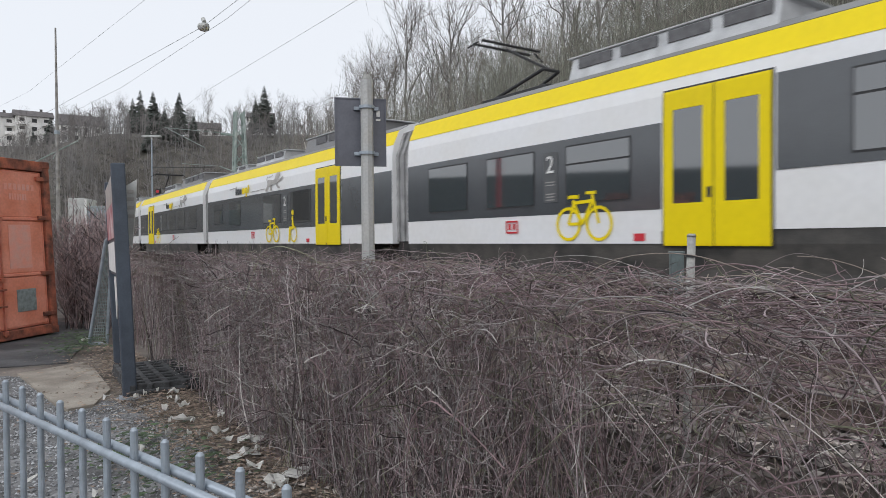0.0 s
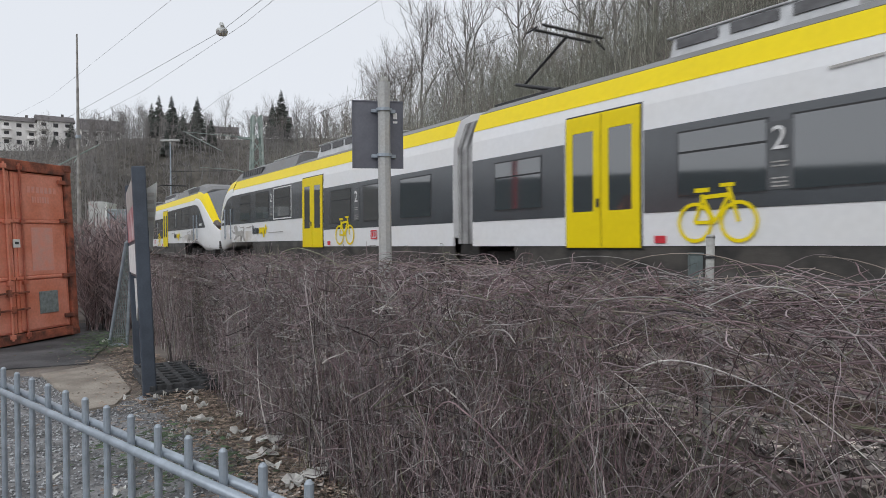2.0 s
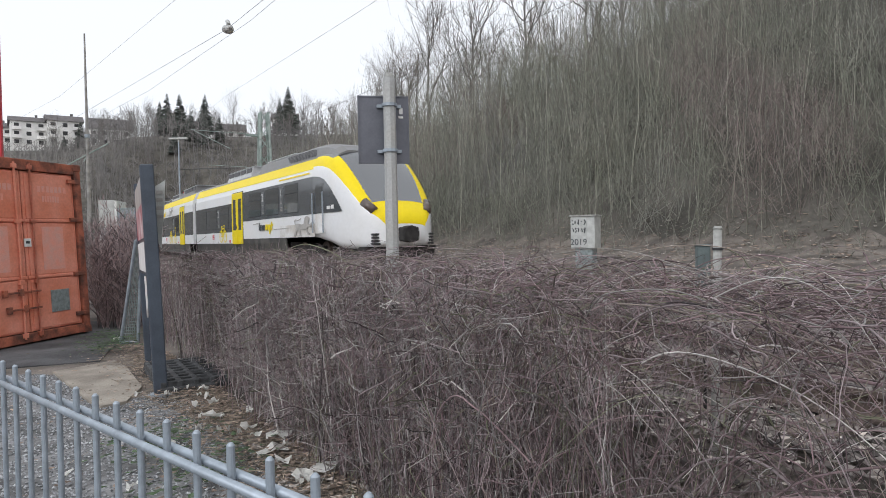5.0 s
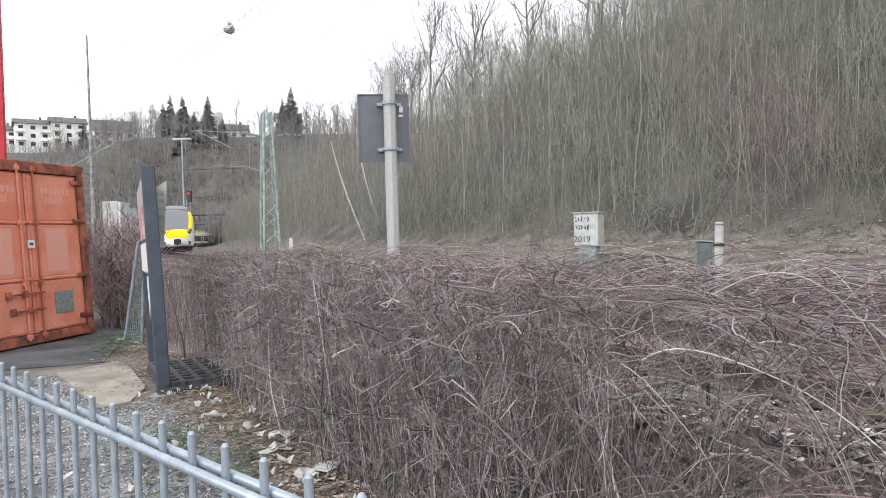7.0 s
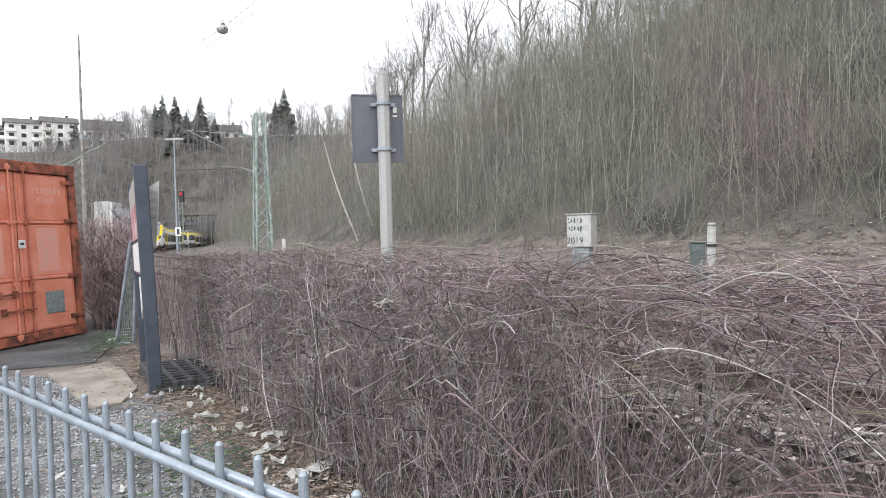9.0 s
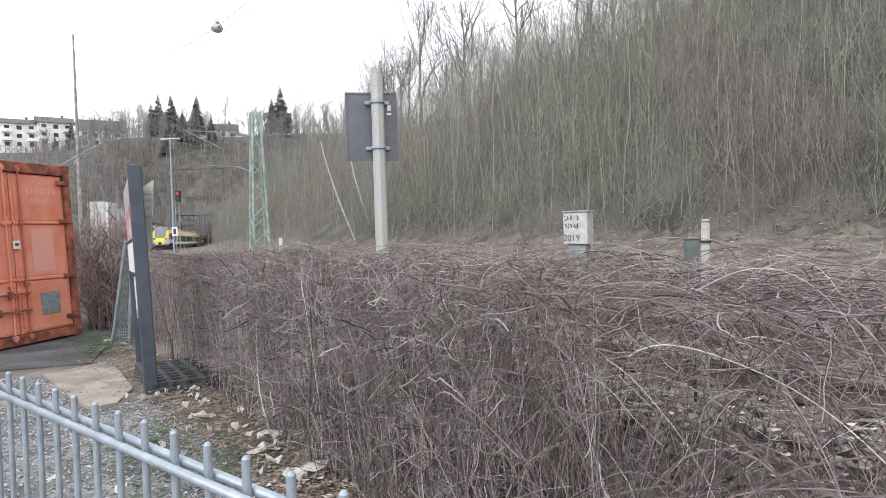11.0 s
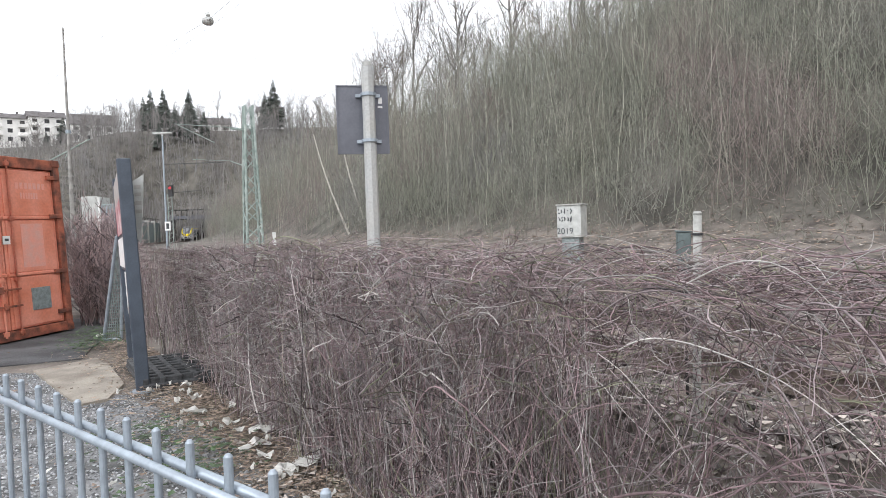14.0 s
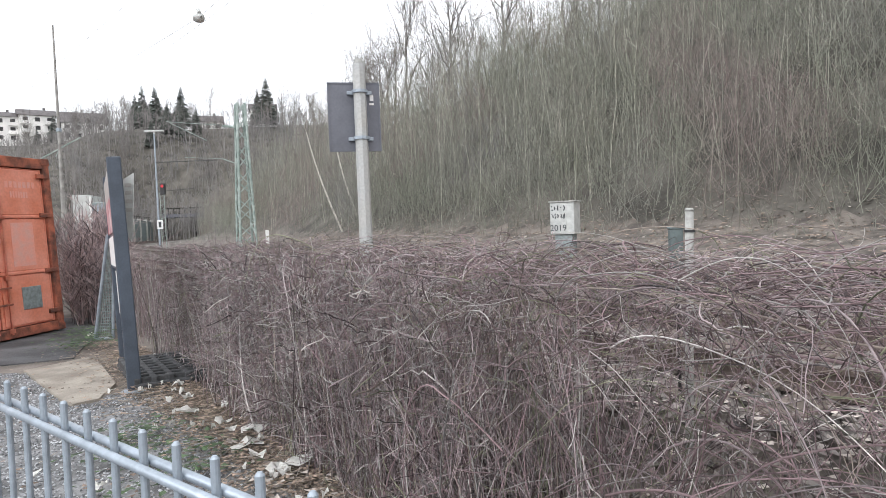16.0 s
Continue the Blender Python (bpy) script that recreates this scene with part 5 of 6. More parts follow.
    for i in range(9):
        s = 120 + i * 8
        x, y, h = line_at(s, -6.5)
        q = part("wall_bay", box(-0.3, -4.0, -1, 0.3, 4.0, 5.2, 0.03), M_BOXGREEN, rw)
        q.matrix_basis = pose(x, y, 0.4, 0, 0, math.degrees(h))
        q = part("wall_pier", box(-0.5, -0.35, -1, 0.5, 0.35, 5.6, 0.03), M_CONCRETE, rw)
        q.matrix_basis = pose(*line_at(s + 4, -6.4)[:2], 0.4, 0, 0, math.degrees(h))
        q = part("wall_rail", joined(rod((0, -4, 6.2), (0, 4, 6.2), 0.06, 6), *[rod((0, -4 + j * 2, 5.2), (0, -4 + j * 2, 6.2), 0.05, 6) for j in range(4)]), M_UNDER, rw)
        q.matrix_basis = pose(x, y, 0.4, 0, 0, math.degrees(h))
    tagged(rw, "dark grey retaining wall with railing beside the curve", "retaining wall")


# ---- plants ----
def cane_hedge():
    rng = np.random.default_rng(11)
    A, C, Z = np.array(ALONG), np.array(ACROSS), np.array((0, 0, 1.0))

    def soft(m, k, w):
        e = rng.normal(0, w, (m, k)).cumsum(1)
        for _ in range(3):
            e[:, 1:-1] = 0.25 * e[:, :-2] + 0.5 * e[:, 1:-1] + 0.25 * e[:, 2:]
        return e

    def placed(a, b, z):
        p = a[..., None] * A + b[..., None] * C
        p[..., 2] = np.maximum(z, 0.0)
        return p

    def mixed(paths, radii, shares, sides=3):
        """Tubes, dealt out at random over the cane colours by their shares."""
        pick = rng.choice(len(shares), len(paths), p=shares)
        return [(*tubes(paths[pick == i], radii[pick == i], sides), i) for i in range(len(shares)) if (pick == i).any()]
    CANES = [M_CANE, M_CANEDARK, M_CANEGREY, M_CANEGREEN, M_DRYCANE]

    def upright(s, c, top, r, lean, loose):
        """Stems out of the ground that sway, and droop at the tip."""
        n, k = len(s), 8
        f = np.linspace(0, 1, k)
        ls, lc = rng.normal(0, lean, n), rng.normal(0, lean * 0.6, n)
        a = s[:, None] + ls[:, None] * f ** 1.4 + soft(n, k, 0.036 * loose)
        b = c[:, None] + lc[:, None] * f ** 1.4 + soft(n, k, 0.03 * loose)
        z = top[:, None] * f
        droop = (rng.random(n) < 0.45) * rng.uniform(0.1, 0.45, n)
        z = z - (droop * top)[:, None] * np.clip(f - 0.55, 0, 1)[None] ** 1.5 * 2
        a = a + (droop * rng.choice([-1, 1], n) * 0.8)[:, None] * np.clip(f - 0.5, 0, 1)[None] ** 1.5
        return placed(a, b, z), r[:, None] * (1 - 0.6 * f)[None]
    # the dense stretch grows in clumps
    m = 300
    clump = np.concatenate([rng.uniform(2.3, 7.5, 190), rng.uniform(7.5, 17, m - 190)])
    depth = 1.72 + 0.2 * smooth(5, 7, clump) + np.abs(rng.normal(0, 0.45, m))
    who = rng.integers(0, m, 4900)
    n = len(who)
    s = clump[who] + rng.normal(0, 0.10, n)
    c = np.clip(depth[who] + rng.normal(0, 0.09, n), 1.66, 3.1)
    high = rng.uniform(0.85, 1.06, m)[who]
    top = rng.uniform(0.55, 1.52, n) * high * (1 - 0.13 * smooth(3.5, 1.5, s))
    p1, r1 = upright(s, c, top, 0.0012 + rng.gamma(1.5, 0.0011, n), 0.16, 1.0)
    # the open stretch: a few loose stems
    m = 44
    clump = np.concatenate([rng.uniform(1.55, 2.5, 21), rng.uniform(-0.5, 1.5, 9), rng.uniform(-4.5, -0.5, 14)])
    depth = rng.uniform(1.75, 2.9, m)
    who = rng.integers(0, m, 630)
    n = len(who)
    top = rng.uniform(0.35, 1.28, n)
    p2, r2 = upright(clump[who] + rng.normal(0, 0.10, n), depth[who] + rng.normal(0, 0.10, n), top, 0.0016 + rng.gamma(1.8, 0.0008, n), 0.26, 1.6)
    # side twigs
    def twig_set(s, c, zlo, zhi, k=6):
        n = len(s)
        step = rng.normal(0, 1.0, (n, 1, 3)) * np.array((1, 1, 1.1)) + rng.normal(0, 0.55, (n, k, 3)).cumsum(1)
        step[..., 2] += 0.35
        step *= rng.uniform(0.022, 0.052, (n, 1, 1)) / np.linalg.norm(step, axis=2, keepdims=True)
        q = np.cumsum(step, 1) + (s[:, None] * A + c[:, None] * C + rng.uniform(zlo, zhi, n)[:, None] * Z)[:, None, :]
        crown = (1.37 - 0.10 * smooth(3.5, 1.5, s))[:, None]
        q[..., 2] = np.maximum(np.where(q[..., 2] > crown, crown + (q[..., 2] - crown) * 0.4, q[..., 2]), 0.01)
        return q, np.repeat(0.0008 + rng.gamma(1.6, 0.0005, (n, 1)), k, 1)
    s2 = np.concatenate([rng.uniform(2.3, 7.5, 8600), rng.uniform(7.5, 16, 2200)])
    c2 = np.minimum(1.68 + 0.2 * smooth(5, 7, s2) + np.abs(rng.normal(0, 0.5, len(s2))), 3.1)
    q1, w1 = twig_set(s2, c2, 0.05, 1.38)
    s2 = rng.uniform(-0.2, 2.5, 1400)
    q2, w2 = twig_set(s2, rng.uniform(1.7, 3.0, len(s2)), 0.02, 1.25)
    s2 = np.concatenate([rng.uniform(0.2, 2.6, 2300), rng.uniform(2.4, 9.0, 3000)])
    q3, w3 = twig_set(s2, rng.uniform(1.75, 3.0, len(s2)), 1.02, 1.44, 8)
    face = rng.uniform(2.3, 8.5, 5200)
    q4, w4 = twig_set(face, 1.68 + 0.2 * smooth(5, 7, face) + np.abs(rng.normal(0, 0.09, len(face))), 0.05, 1.32, 7)
    chunks = mixed(p1, r1, (0.40, 0.26, 0.16, 0.06, 0.12)) + mixed(p2, r2, (0.32, 0.40, 0.14, 0.08, 0.06)) + mixed(q1, w1, (0.42, 0.26, 0.18, 0.04, 0.10)) + mixed(q2, w2, (0.38, 0.40, 0.10, 0.07, 0.05))
    chunks += mixed(q3, w3, (0.30, 0.50, 0.06, 0.08, 0.06)) + mixed(q4, w4 * 1.25, (0.34, 0.20, 0.32, 0.04, 0.10))
    ob = new("bramble_hedge", mesh_of("bramble_hedge", chunks, CANES))
    tagged(ob, "dense leafless brown bramble hedge before the track", "hedge", kind="stuff")

    # arching canes over the top and down the face
    k = 17
    f = np.linspace(0, 1, k)

    def arcs(s, c, length, base, arch, fall, thick):
        n = len(s)
        a = s[:, None] + length[:, None] * f + soft(n, k, 0.012)
        b = np.clip(c[:, None] + rng.normal(0, 0.4, n)[:, None] * f + soft(n, k, 0.03), 1.62, 3.2)
        z = base[:, None] + arch[:, None] * 4 * f * (1 - f) - fall[:, None] * f ** 2 + soft(n, k, 0.012)
        crown = (1.40 - 0.10 * smooth(3.5, 1.5, s))[:, None]
        z = np.where(z > crown, crown + (z - crown) * 0.55, z)
        return placed(a, b, np.maximum(z, 0.03)), thick[:, None] * (1 - 0.5 * f)[None]
    n = 700
    s3 = np.where(rng.random(n) < 0.72, rng.uniform(0.6, 5.0, n), rng.uniform(5, 15, n))
    pa, ra = arcs(s3, rng.uniform(1.72, 3.0, n), rng.uniform(0.25, 1.0, n) * rng.choice([-1, 1], n), np.where(rng.random(n) < 0.6, rng.uniform(1.06, 1.42, n), rng.uniform(0.2, 1.05, n)),
                  rng.uniform(0.0, 0.30, n), rng.uniform(0, 0.45, n), 0.0010 + rng.gamma(1.6, 0.0006, n))
    n = 105
    pb, rb = arcs(rng.uniform(0.0, 2.6, n), rng.uniform(1.72, 2.9, n), rng.uniform(0.5, 1.4, n) * rng.choice([-1, 1], n), rng.uniform(0.05, 1.0, n),
                  rng.uniform(0.05, 0.5, n), rng.uniform(0.1, 0.7, n), 0.0014 + rng.gamma(1.8, 0.0006, n))
    ob = new("arching_canes", mesh_of("arching_canes", mixed(pa, ra, (0.32, 0.30, 0.12, 0.06, 0.20), 4) + mixed(pb, rb, (0.32, 0.38, 0.10, 0.12, 0.08), 5), CANES))
    tagged(ob, "long dry tan canes arching over the hedge", "canes", kind="stuff")

    # thick bundled runners along the top of the open end, and old canes hanging before it
    k = 18
    f = np.linspace(0, 1, k)
    bundle = empty("bramble_runners")

    def runner(a, b, z, r, material):
        v, q4 = tubes(placed(a, b, z)[None], (r * (1 - 0.35 * f))[None], 7)
        new("runner", mesh_of("runner", [(v, q4, 0)], [material])).parent = bundle
    for i in range(36):
        a = rng.uniform(-1.2, 1.1) + rng.uniform(0.8, 1.6) * f + soft(1, k, 0.01)[0]
        b = rng.uniform(1.95, 2.9) + soft(1, k, 0.03)[0]
        z = rng.choice([1.32, 1.35, 1.29, 1.33, 1.26, 1.30, 1.20]) + soft(1, k, 0.026)[0] + rng.normal(0, 0.02) - 0.05 * rng.random() * np.sin(f * 3.1)
        runner(a, b, z, rng.uniform(0.0020, 0.0046), CANES[int(rng.choice([0, 0, 4, 1, 1]))])
    for s0, length, b0, z0, arch, fall, r, material in ((1.75, -1.5, 1.95, 0.50, 0.20, 0.35, 0.0055, M_CANEDARK), (2.30, -1.5, 1.85, 0.12, 0.42, 0.1, 0.0040, M_CANEDARK), (0.7, 1.1, 1.8, 0.05, 0.35, 0.0, 0.006, M_CANE),
                                                        (1.4, -1.2, 2.3, 1.02, 0.10, 0.55, 0.007, M_CANEDARK), (2.1, -0.9, 2.0, 0.06, 0.30, 0.05, 0.005, M_CANEDARK), (1.1, 0.9, 2.2, 0.5, 0.28, 0.3, 0.0055, M_CANE)):
        runner(s0 + length * f + soft(1, k, 0.01)[0], b0 + soft(1, k, 0.02)[0], z0 + arch * 4 * f * (1 - f) - fall * f ** 2, r, material)
    tagged(bundle, "thick woody tan runners bundled along the hedge top", "bramble runners")


def twiggy(rng, pos, height, spread, r0, branches, twigs, lean=0.10, finest=0.005, low=0.22):
    """Paths of many thin leafless stems at once: trunks, branches, twigs."""
    n, k = len(pos), 7
    f = np.linspace(0, 1, k)
    trunk = np.zeros((n, k, 3))
    wob = rng.normal(0, 0.03, (n, k, 2)).cumsum(1) * height[:, None, None] * 0.35
    tilt = rng.normal(0, lean, (n, 2)) * height[:, None]
    trunk[..., :2] = pos[:, None, :2] + wob + tilt[:, None, :] * (f ** 1.3)[None, :, None]
    trunk[..., 2] = pos[:, None, 2] - 0.2 + height[:, None] * f
    tr = r0[:, None] * (1 - 0.8 * f)[None]
    out = [tubes(trunk, tr)]
    m = branches
    who = np.repeat(np.arange(n), m)
    at = rng.uniform(low, 0.97, n * m)
    idx = at * (k - 1)
    lo = np.minimum(idx.astype(int), k - 2)
    w = (idx - lo)[:, None]
    start = trunk[who, lo] * (1 - w) + trunk[who, lo + 1] * w
    ang = rng.uniform(0, 6.283, n * m)
    length = spread * height[who] * (1.05 - at * 0.7) * rng.uniform(0.5, 1.2, n * m)
    up = rng.uniform(0.5, 1.6, n * m)
    d = np.stack([np.cos(ang), np.sin(ang), up], 1)
    d /= np.linalg.norm(d, axis=1, keepdims=True)
    g = np.linspace(0, 1, 3)
    br = start[:, None, :] + d[:, None, :] * (length[:, None] * g)[..., None]
    br += rng.normal(0, 0.06, br.shape) * length[:, None, None] * g[None, :, None]
    rb = (r0[who] * 0.42 * (1.05 - at))[:, None] * (1 - 0.7 * g)[None]
    out.append(tubes(br, np.maximum(rb, finest * 1.2)))
    if twigs:
        who2 = np.repeat(np.arange(n * m), twigs)
        seg = rng.integers(1, 3, len(who2))
        st = br[who2, seg]
        d2 = d[who2] * 0.7 + rng.normal(0, 0.55, (len(who2), 3))
        d2[:, 2] += 0.25
        l2 = length[who2] * rng.uniform(0.25, 0.6, len(who2))
        h = np.linspace(0, 1, 2)
        tw = st[:, None, :] + d2[:, None, :] * (l2[:, None] * h)[..., None]
        tw[:, 1:] += rng.normal(0, 0.05, tw[:, 1:].shape) * l2[:, None, None]
        out.append(tubes(tw, np.maximum(np.repeat((r0[who[who2]] * 0.13)[:, None], 2, 1) * (1 - 0.5 * h), finest)))
    return out


def woods():
    rng = np.random.default_rng(21)

    def slope(s, d):
        x, y, h = line_at(s, 0)
        x, y = x + d * np.cos(h), y + d * np.sin(h)
        return np.stack([x, y, ground_z(x, y)], 1)
    # bushy young trees that hide the slope
    n = 1900
    s = np.where(rng.random(n) < 0.55, rng.uniform(-22, 45, n), rng.uniform(40, 150, n))
    d = np.where(rng.random(n) < 0.4, rng.uniform(10, 22, n), rng.uniform(11, 58, n))
    pos = slope(s, d)
    ht = rng.uniform(3.2, 7.5, n) * (0.55 + 0.45 * smooth(10, 18, d) + 0.25 * smooth(45, 80, s))
    chunks = twiggy(rng, pos, ht, 0.26, rng.uniform(0.012, 0.026, n), 12, 3, 0.12, 0.0055, 0.12)
    ob = new("woodland", mesh_of("woodland", [(*c, 0) for c in chunks], [M_BRUSH]))
    tagged(ob, "dense leafless grey-brown young trees covering the slope", "woodland", kind="stuff")
    # slim pale poles of saplings in front of them
    n = 1500
    s = np.where(rng.random(n) < 0.75, rng.uniform(-14, 40, n), rng.uniform(40, 120, n))
    d = 9.5 + rng.gamma(1.5, 7.5, n)
    keep = d < 50
    pos = slope(s[keep], d[keep])
    n = len(pos)
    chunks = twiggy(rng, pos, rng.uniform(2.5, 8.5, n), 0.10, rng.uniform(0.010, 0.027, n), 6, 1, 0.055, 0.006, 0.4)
    ob = new("saplings", mesh_of("saplings", [(*c, 0) for c in chunks], [M_LICHENHAZE]))
    tagged(ob, "slim lichen-grey sapling poles on the slope, paled for haze", "saplings", kind="stuff")
    # fine brush over the slope
    n = 92000
    s = np.where(rng.random(n) < 0.6, rng.uniform(-32, 40, n), rng.uniform(30, 150, n))
    d = np.where(rng.random(n) < 0.35, rng.uniform(9, 20, n), rng.uniform(9, 60, n))
    st = slope(s, d)
    st[:, 2] += rng.gamma(1.3, 1.5, n)
    way = rng.normal(0, 0.42, (n, 3)) + np.array((0, 0, 0.9))
    way *= rng.uniform(0.6, 1.7, n)[:, None]
    v = tubes(np.stack([st, st + way], 1), np.repeat(rng.uniform(0.005, 0.012, n)[:, None], 2, 1))
    ob = new("slope_brush", mesh_of("slope_brush", [(*v, 0)], [M_BRUSH]))
    tagged(ob, "fine leafless brush between the saplings", "brush", kind="stuff")
    # undergrowth at the foot of the slope
    n = 2600
    s = np.where(rng.random(n) < 0.6, rng.uniform(-10, 30, n), rng.uniform(30, 110, n))
    d = 3.0 + np.abs(rng.normal(0, 1, n)) * 7.0
    x, y, h = line_at(s, 0)
    x, y = x + d * np.cos(h), y + d * np.sin(h)
    pos = np.stack([x, y, ground_z(x, y)], 1)
    ht = rng.uniform(0.3, 1.1, n) * (0.22 + smooth(6.0, 9.5, d)) + 1.2 * (rng.random(n) < 0.35) * smooth(7.5, 10, d)
    chunks = twiggy(rng, pos, ht, 0.45, rng.uniform(0.006, 0.016, n), 4, 0, 0.2)
    ob = new("undergrowth", mesh_of("undergrowth", [(*chunks[0], 0), (*chunks[1], 0)], [M_BRUSH]))
    tagged(ob, "dry tan and brown undergrowth along the foot of the slope", "undergrowth", kind="stuff")
    # thicket beside the container
    n = 1700
    pos = np.stack([rng.uniform(-9.5, -5.0, n), rng.uniform(11.8, 19, n), np.zeros(n)], 1)
    pos[:, 0] -= (pos[:, 1] - 12) * 0.42
    ok = (pos[:, 0] + (pos[:, 1] - 11.5) * 0.50 > -6.45) & (pos[:, 0] < -0.485 * pos[:, 1])
    pos = pos[ok]
    chunks = twiggy(rng, pos, rng.uniform(0.9, 2.5, len(pos)), 0.35, rng.uniform(0.006, 0.014, len(pos)), 9, 2, 0.15)
    ob = new("thicket", mesh_of("thicket", [(*chunks[0], 0), (*chunks[1], 0), (*chunks[2], 1)], [M_CANE, M_THICKET]))
    tagged(ob, "reddish brown leafless thicket beside the container", "thicket", kind="stuff")
    # far wooded hillside
    n = 1700
    px = rng.uniform(-190, 0, n)
    py = rng.uniform(130, 285, n)
    dd = np.abs(right_of_line(px, py))
    ok = dd > 9
    px, py = np.concatenate([px[ok], rng.uniform(-140, -28, 1100)]), np.concatenate([py[ok], rng.uniform(168, 226, 1100)])
    n = len(px)
    pos = np.stack([px, py, ground_z(px, py)], 1)
    u = px / py
    low = np.where((u < -0.56) & (py < 238), 0.45, 1.0)
    chunks = twiggy(rng, pos, rng.uniform(6, 12, n) * low, 0.36, rng.uniform(0.08, 0.17, n), 8, 2, 0.08, 0.03, 0.15)
    ob = new("far_woods", mesh_of("far_woods", [(*chunks[0], 0), (*chunks[1], 0), (*chunks[2], 0)], [M_HAZEWOOD]))
    tagged(ob, "bare grey-brown woods on the far hillside", "woodland", kind="stuff")
    # left bank woods between yard and curve
    n = 420
    s = rng.uniform(26, 130, n)
    d = -rng.uniform(10, 55, n)
    x, y, h = line_at(s, 0)
    x, y = x + d * np.cos(h), y + d * np.sin(h)
    pos = np.stack([x, y, ground_z(x, y)], 1)
    chunks = twiggy(rng, pos, rng.uniform(2.5, 6.5, n) * np.where(x / y < -0.50, 0.55, 1.0), 0.28, rng.uniform(0.025, 0.06, n), 10, 3, 0.1, 0.009)
    ob = new("scrub", mesh_of("scrub", [(*chunks[0], 0), (*chunks[1], 0), (*chunks[2], 0)], [M_HAZEWOOD]))
    tagged(ob, "bare brown scrub beyond the yard", "scrub", kind="stuff")


def bare_tree(seed, height):
    """A broad leafless tree: a tapered trunk with limbs, and a crown of fine branches."""
    rng = np.random.default_rng(seed)
    t = empty("bare_tree")
    k = 8
    f = np.linspace(0, 1, k)
    trunk = np.zeros((1, k, 3))
    trunk[0, :, :2] = rng.normal(0, 0.025, (k, 2)).cumsum(0) * height * 0.4
    trunk[0, :, 2] = height * 0.72 * f - 0.3
    limbs, rad = [], []
    for i in range(11):
        g = rng.uniform(0.25, 1.0)
        idx = g * (k - 1)
        lo = min(int(idx), k - 2)
        st = trunk[0, lo] + (trunk[0, lo + 1] - trunk[0, lo]) * (idx - lo)
        a = rng.uniform(0, 6.283)
        dr = np.array((math.cos(a), math.sin(a), rng.uniform(1.0, 2.8)))
        dr /= np.linalg.norm(dr)
        ln = height * rng.uniform(0.28, 0.46) * (1.15 - 0.45 * g)
        h = np.linspace(0, 1, k)[:, None]
        p = st + dr * ln * h + rng.normal(0, 0.03, (k, 3)).cumsum(0) * ln
        p[:, 2] += ln * 0.12 * h[:, 0] ** 2
        limbs.append(p)
        rad.append(height * 0.0075 * (1.2 - g) * (1 - 0.75 * h[:, 0]) + 0.008)
    limbs, rad = np.array(limbs), np.array(rad)
    v1 = tubes(trunk, (height * 0.014 * (1 - 0.75 * f))[None], 8)
    v2 = tubes(limbs, rad, 5)
    tr = new("trunk", mesh_of("trunk", [(*v1, 0), (*v2, 0)], [M_BARK]))
    tr.parent = t
    sources = np.concatenate([limbs, trunk], 0)
    chunks = []
    level, ln, rr = sources, height * 0.19, height * 0.0019
    for gen, count in enumerate((6, 3, 3)):
        who = np.repeat(np.arange(len(level)), count)
        kk = level.shape[1]
        seg = rng.integers(max(1, kk // 3), kk, len(who))
        st = level[who, seg]
        way = level[who, seg] - level[who, seg - 1]
        way /= np.linalg.norm(way, axis=1, keepdims=True) + 1e-9
        dr = way + rng.normal(0, 0.55, way.shape)
        dr[:, 2] += 0.45
        dr /= np.linalg.norm(dr, axis=1, keepdims=True)
        h = np.linspace(0, 1, (4, 3, 2)[gen])
        p = st[:, None, :] + dr[:, None, :] * (ln * rng.uniform(0.5, 1.2, len(who))[:, None] * h)[..., None]
        p += rng.normal(0, 0.05, p.shape) * ln * h[None, :, None]
        chunks.append((*tubes(p, np.repeat((rr * (1 - 0.6 * h))[None], len(who), 0)), 0))
        level, ln, rr = p, ln * 0.55, max(rr * 0.55, 0.006)
    cr = new("crown", mesh_of("crown", chunks, [M_TWIG]))
    cr.parent = t
    return tagged(t, "tall leafless grey-brown deciduous tree on the ridge", "tree", "bare trees on the ridge")


def conifer(seed, height):
    rng = np.random.default_rng(seed)
    t = empty("conifer")
    part("trunk", rod((0, 0, -0.3), (0, 0, height), height * 0.014, 8, 0.02), M_BARK, t)
    n = 520
    f = rng.uniform(0.12, 1.0, n)
    a = rng.uniform(0, 6.283, n)
    ln = (1.04 - f) * height * 0.30 * rng.uniform(0.7, 1.15, n) + 0.15
    st = np.stack([np.zeros(n), np.zeros(n), f * height], 1)
    d = np.stack([np.cos(a), np.sin(a), rng.uniform(-0.35, 0.05, n)], 1)
    side = np.stack([-np.sin(a), np.cos(a), np.zeros(n)], 1)
    w = ln * 0.22
    e, m = st + d * ln[:, None], st + d * (ln * 0.6)[:, None]
    v = np.stack([st, m + side * w[:, None], e, m - side * w[:, None], m + np.array((0, 0, 0.12)) * ln[:, None]], 1).reshape(-1, 3)
    i = np.arange(n)[:, None] * 5
    tri = np.concatenate([i + np.array([[0, 1, 4]]), i + np.array([[1, 2, 4]]), i + np.array([[2, 3, 4]]), i + np.array([[3, 0, 4]])])
    cr = new("crown", mesh_of("crown", [(v, tri, 0)], [M_CONIFER], smooth=False))
    cr.parent = t
    return tagged(t, "dark green conifer on the far hillside", "tree", "conifers on the far hill")


def ray_place(px, depth):
    """Plan position at a depth along the view's side angle, given as the tangent to the right of straight ahead."""
    return px * depth, depth


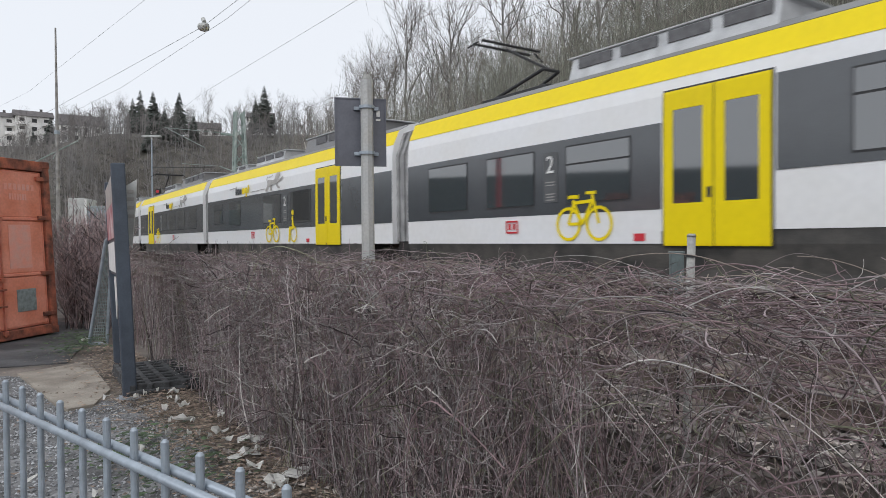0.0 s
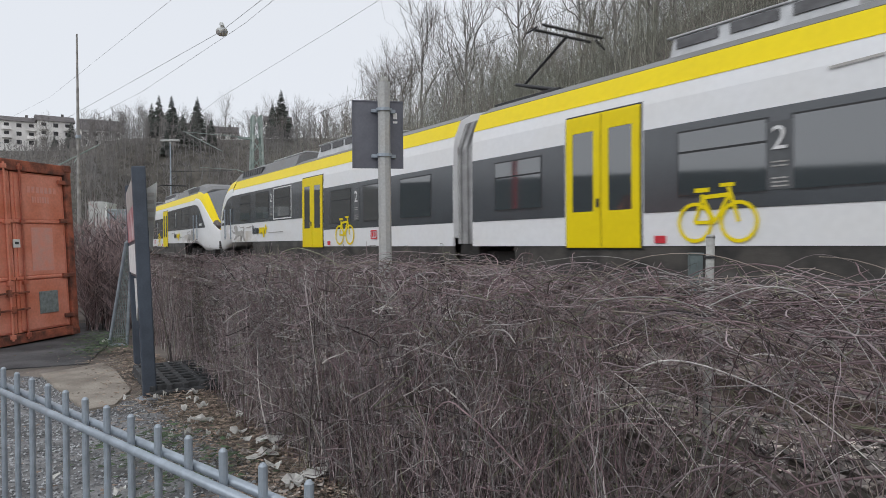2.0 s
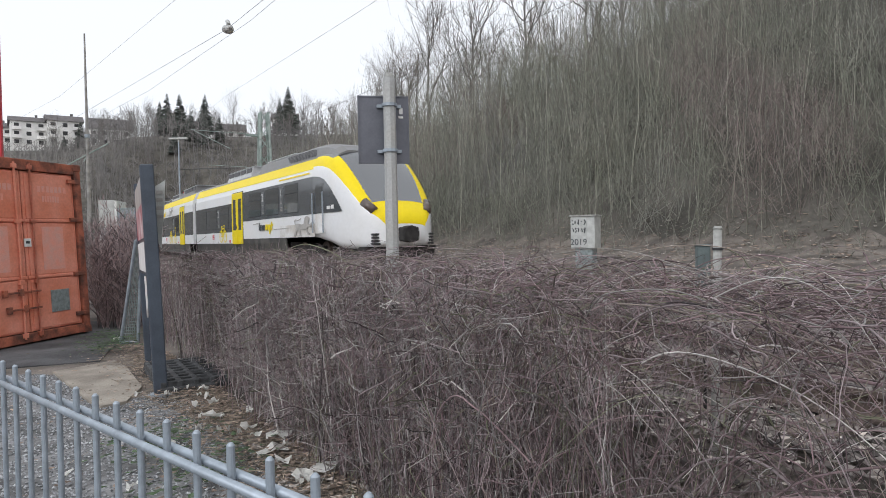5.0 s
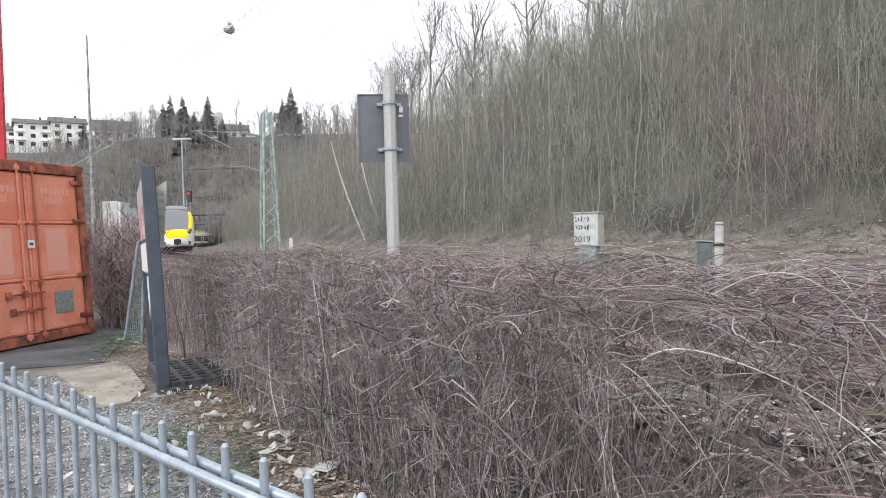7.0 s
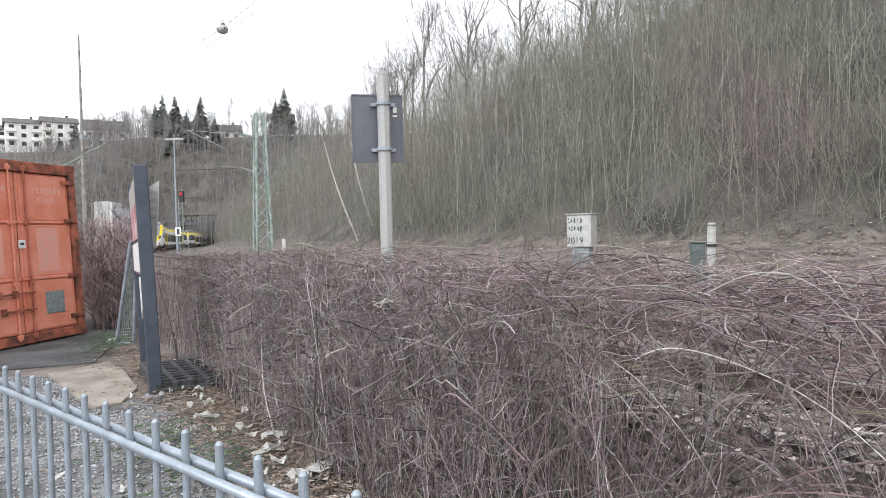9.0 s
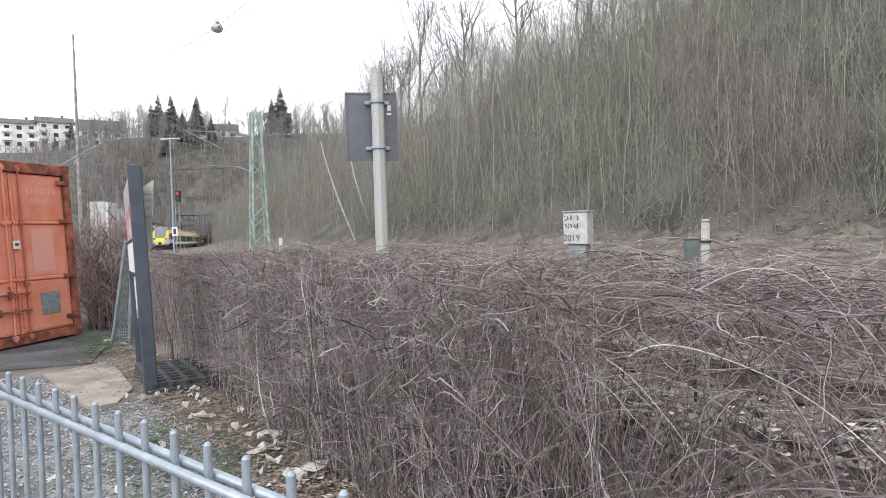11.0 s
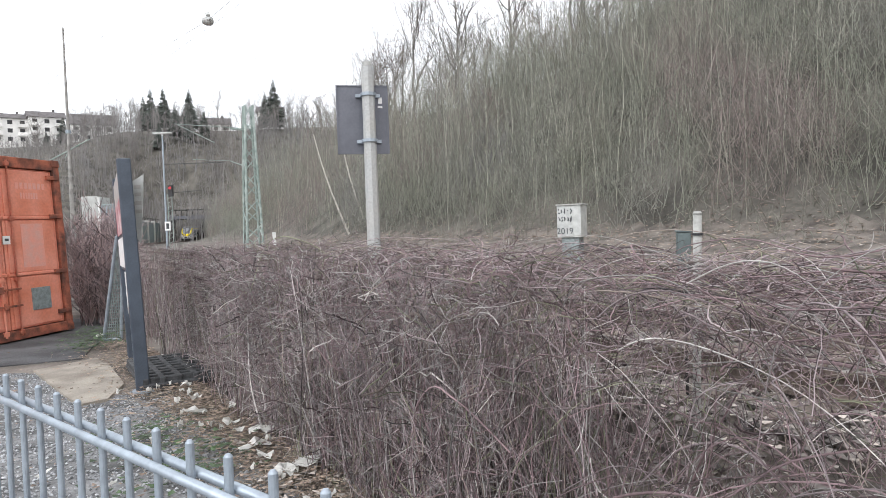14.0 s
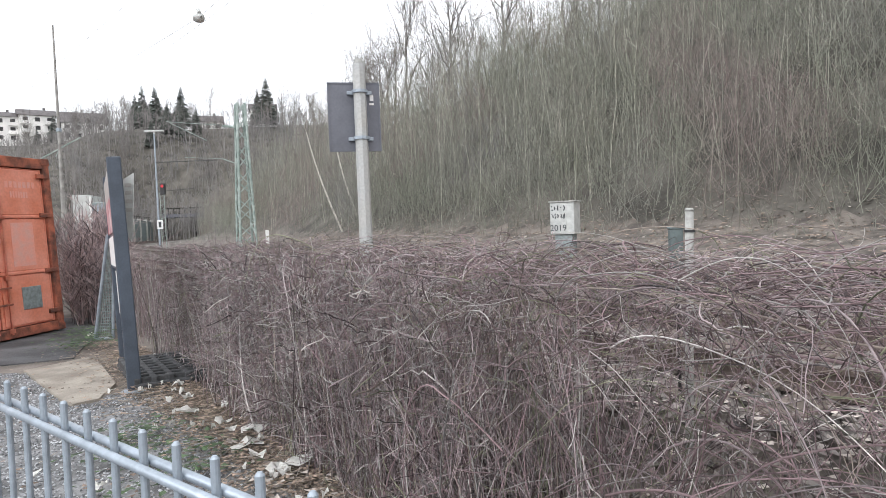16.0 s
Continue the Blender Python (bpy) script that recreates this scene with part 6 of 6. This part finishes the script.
def ridge_trees():
    protos = [bare_tree(40 + i, 12.0) for i in range(5)]
    rng = np.random.default_rng(77)
    spots = []
    for i in range(36):
        s, d = rng.uniform(-12, 95), rng.uniform(24, 52)
        x, y, h = line_at(s, d)
        spots.append((float(x), float(y), rng.uniform(0.75, 1.1)))
    for i in range(26):
        x, y = rng.uniform(-125, -25), rng.uniform(195, 250)
        spots.append((x, y, rng.uniform(0.8, 1.2)))
    for i in range(16):
        spots.append((-168 + i * 9 + rng.uniform(-3, 3), rng.uniform(248, 266), rng.uniform(1.0, 1.35)))
    for i, (x, y) in enumerate(((1.5, 62.0), (6.0, 58.0), (-3.5, 68.0), (10.0, 54.0), (16, 54), (20, 52))):
        spots.append((x, y, 1.15))
    for i, (x, y, k) in enumerate(spots):
        m = pose(x, y, float(ground_z(x, y)[0]) - 0.3, 0, 0, rng.uniform(0, 360))
        if i < 5:
            ob = protos[i]
        else:
            ob = copy_thing(protos[i % 5], pose(0, 0, 0))
        ob.matrix_basis = m @ Matrix.Diagonal((k, k, k, 1))
    con = [conifer(60 + i, 18.0) for i in range(3)]
    for i, (u, depth, k) in enumerate(((-0.257, 238, 1.0), (-0.270, 240, 0.72), (-0.422, 236, 0.85), (-0.441, 238, 0.85), (-0.452, 240, 0.7), (-0.383, 240, 0.85), (-0.574, 236, 0.62), (-0.405, 222, 0.62),
                                      (-0.385, 220, 0.55), (-0.362, 221, 0.55), (-0.43, 214, 0.5), (-0.60, 226, 0.32))):
        x, y = ray_place(u, depth)
        ob = con[i] if i < 3 else copy_thing(con[i % 3], pose(0, 0, 0))
        ob.matrix_basis = pose(x, y, float(ground_z(x, y)[0]) - 0.4, 0, 0, 40 * i) @ Matrix.Diagonal((k, k, k, 1))
    for (x0, y0, z0), (x1, y1, z1) in (((-6.9, 44, 3.0), (-9.0, 44.5, 9.0)), ((-6.2, 46, 3.2), (-7.4, 46.4, 9.2))):
        b = empty("leaning_birch")
        k = 9
        f = np.linspace(0, 1, k)[:, None]
        gz = float(ground_z(x0 + 0.3, y0)[0])
        p = np.array((x0 + 0.3, y0, gz - 0.2)) * (1 - f) + np.array((x1, y1, z1)) * f
        p[:, 0] -= 0.25 * np.sin(f[:, 0] * 3.0)
        v = tubes(p[None], (0.075 * (1 - 0.75 * f[:, 0]))[None], 7)
        o = new("trunk", mesh_of("trunk", [(*v, 0)], [M_BIRCH]))
        o.parent = b
        rb = np.random.default_rng(int(abs(x0) * 10))
        st = p[rb.integers(4, k, 16)]
        e = st + rb.normal(0, 0.5, st.shape) + np.array((0, 0, 0.6))
        w = np.stack([st, (st + e) / 2 + rb.normal(0, 0.05, st.shape), e], 1)
        o = new("crown", mesh_of("crown", [(*tubes(w, np.full((16, 3), 0.012)), 0)], [M_TWIG]))
        o.parent = b
        tagged(b, "pale leaning birch trunk at the wood's edge", "tree", "leaning birches")


# ---- houses on the far hill ----
def house(u, depth, width, deep, floors, roof_h, turn, lift=0.0, label="white rendered house with dark tiled roof"):
    x, y = ray_place(u, depth)
    gz = float(ground_z(x, y)[0]) + lift
    h = empty("house", pose(x, y, gz, 0, 0, turn))
    H = floors * 2.9
    part("wall", box(-width / 2, -deep / 2, -8, width / 2, deep / 2, H, 0.02), M_HOUSE, h)
    o = 0.6
    part("roof", prism([(-deep / 2 - o, H), (deep / 2 + o, H), (deep * 0.12, H + roof_h), (-deep * 0.12, H + roof_h)], "x", -width / 2 - o, width / 2 + o), M_TILE, h)
    n = max(2, int(width / 3.2))
    for fl in range(floors):
        for i in range(n):
            wx, wz = -width / 2 + (i + 0.5) * width / n, fl * 2.9 + 0.8
            win = part("window", box(wx - 0.75, -deep / 2 - 0.06, wz, wx + 0.75, -deep / 2 + 0.1, wz + 1.4), M_BAND, h)
            part("pane", box(wx - 0.68, -deep / 2 - 0.08, wz + 0.07, wx + 0.68, -deep / 2 - 0.05, wz + 1.33), M_FRAME, win)
            if fl and i % 2 == 0:
                part("balcony", joined(box(wx - 1.4, -deep / 2 - 1.3, wz - 1.05, wx + 1.4, -deep / 2, wz - 0.9), box(wx - 1.4, -deep / 2 - 1.3, wz - 0.9, wx + 1.4, -deep / 2 - 1.22, wz + 0.1)), M_HOUSE, h)
    part("chimney", box(width * 0.2, -0.4, H, width * 0.2 + 0.8, 0.4, H + roof_h + 1.0), M_TILE, h)
    return tagged(h, label, "house", "houses on the far hill")


def houses():
    house(-0.655, 236, 11, 11, 3, 2.2, 36, 1.2, "white apartment house with balconies and dark roof")
    house(-0.600, 240, 11, 11, 3, 2.6, 36, 1.7, "white apartment house with balconies and grey roof")
    house(-0.705, 238, 10, 10, 2, 2.4, 36, 2.7, "cream rendered house on the hillside")
    house(-0.530, 242, 14, 12, 2, 4.5, 30, 0, "grey rendered house with a steep hipped roof")
    house(-0.425, 250, 15, 12, 2, 2.6, 24, -2, "white rendered house half hidden by trees")
    house(-0.345, 252, 10, 10, 1, 3.0, 20, -1, "pale house behind bare trees")
    house(-0.262, 250, 9, 10, 2, 2.6, 14, -1, "pale house beside a conifer")
    # unseen wall added at the yard's side, to darken the train windows' reflections
    w = part("reflection_wall", box(-0.3, -27, -0.1, 0.3, 27, 5.6), M_BOXGREEN)
    w.matrix_basis = pose(-26.5, 2, 0)
    tagged(w, "plain dark wall added out of view to darken window reflections", "wall", kind="structure")


ground_sheet()
yard()
container()
info_board()
picket_fence()
sign_and_posts()
cabinet()
line_gear()
cane_hedge()
woods()
ridge_trees()
houses()
train()
railway()
motions()
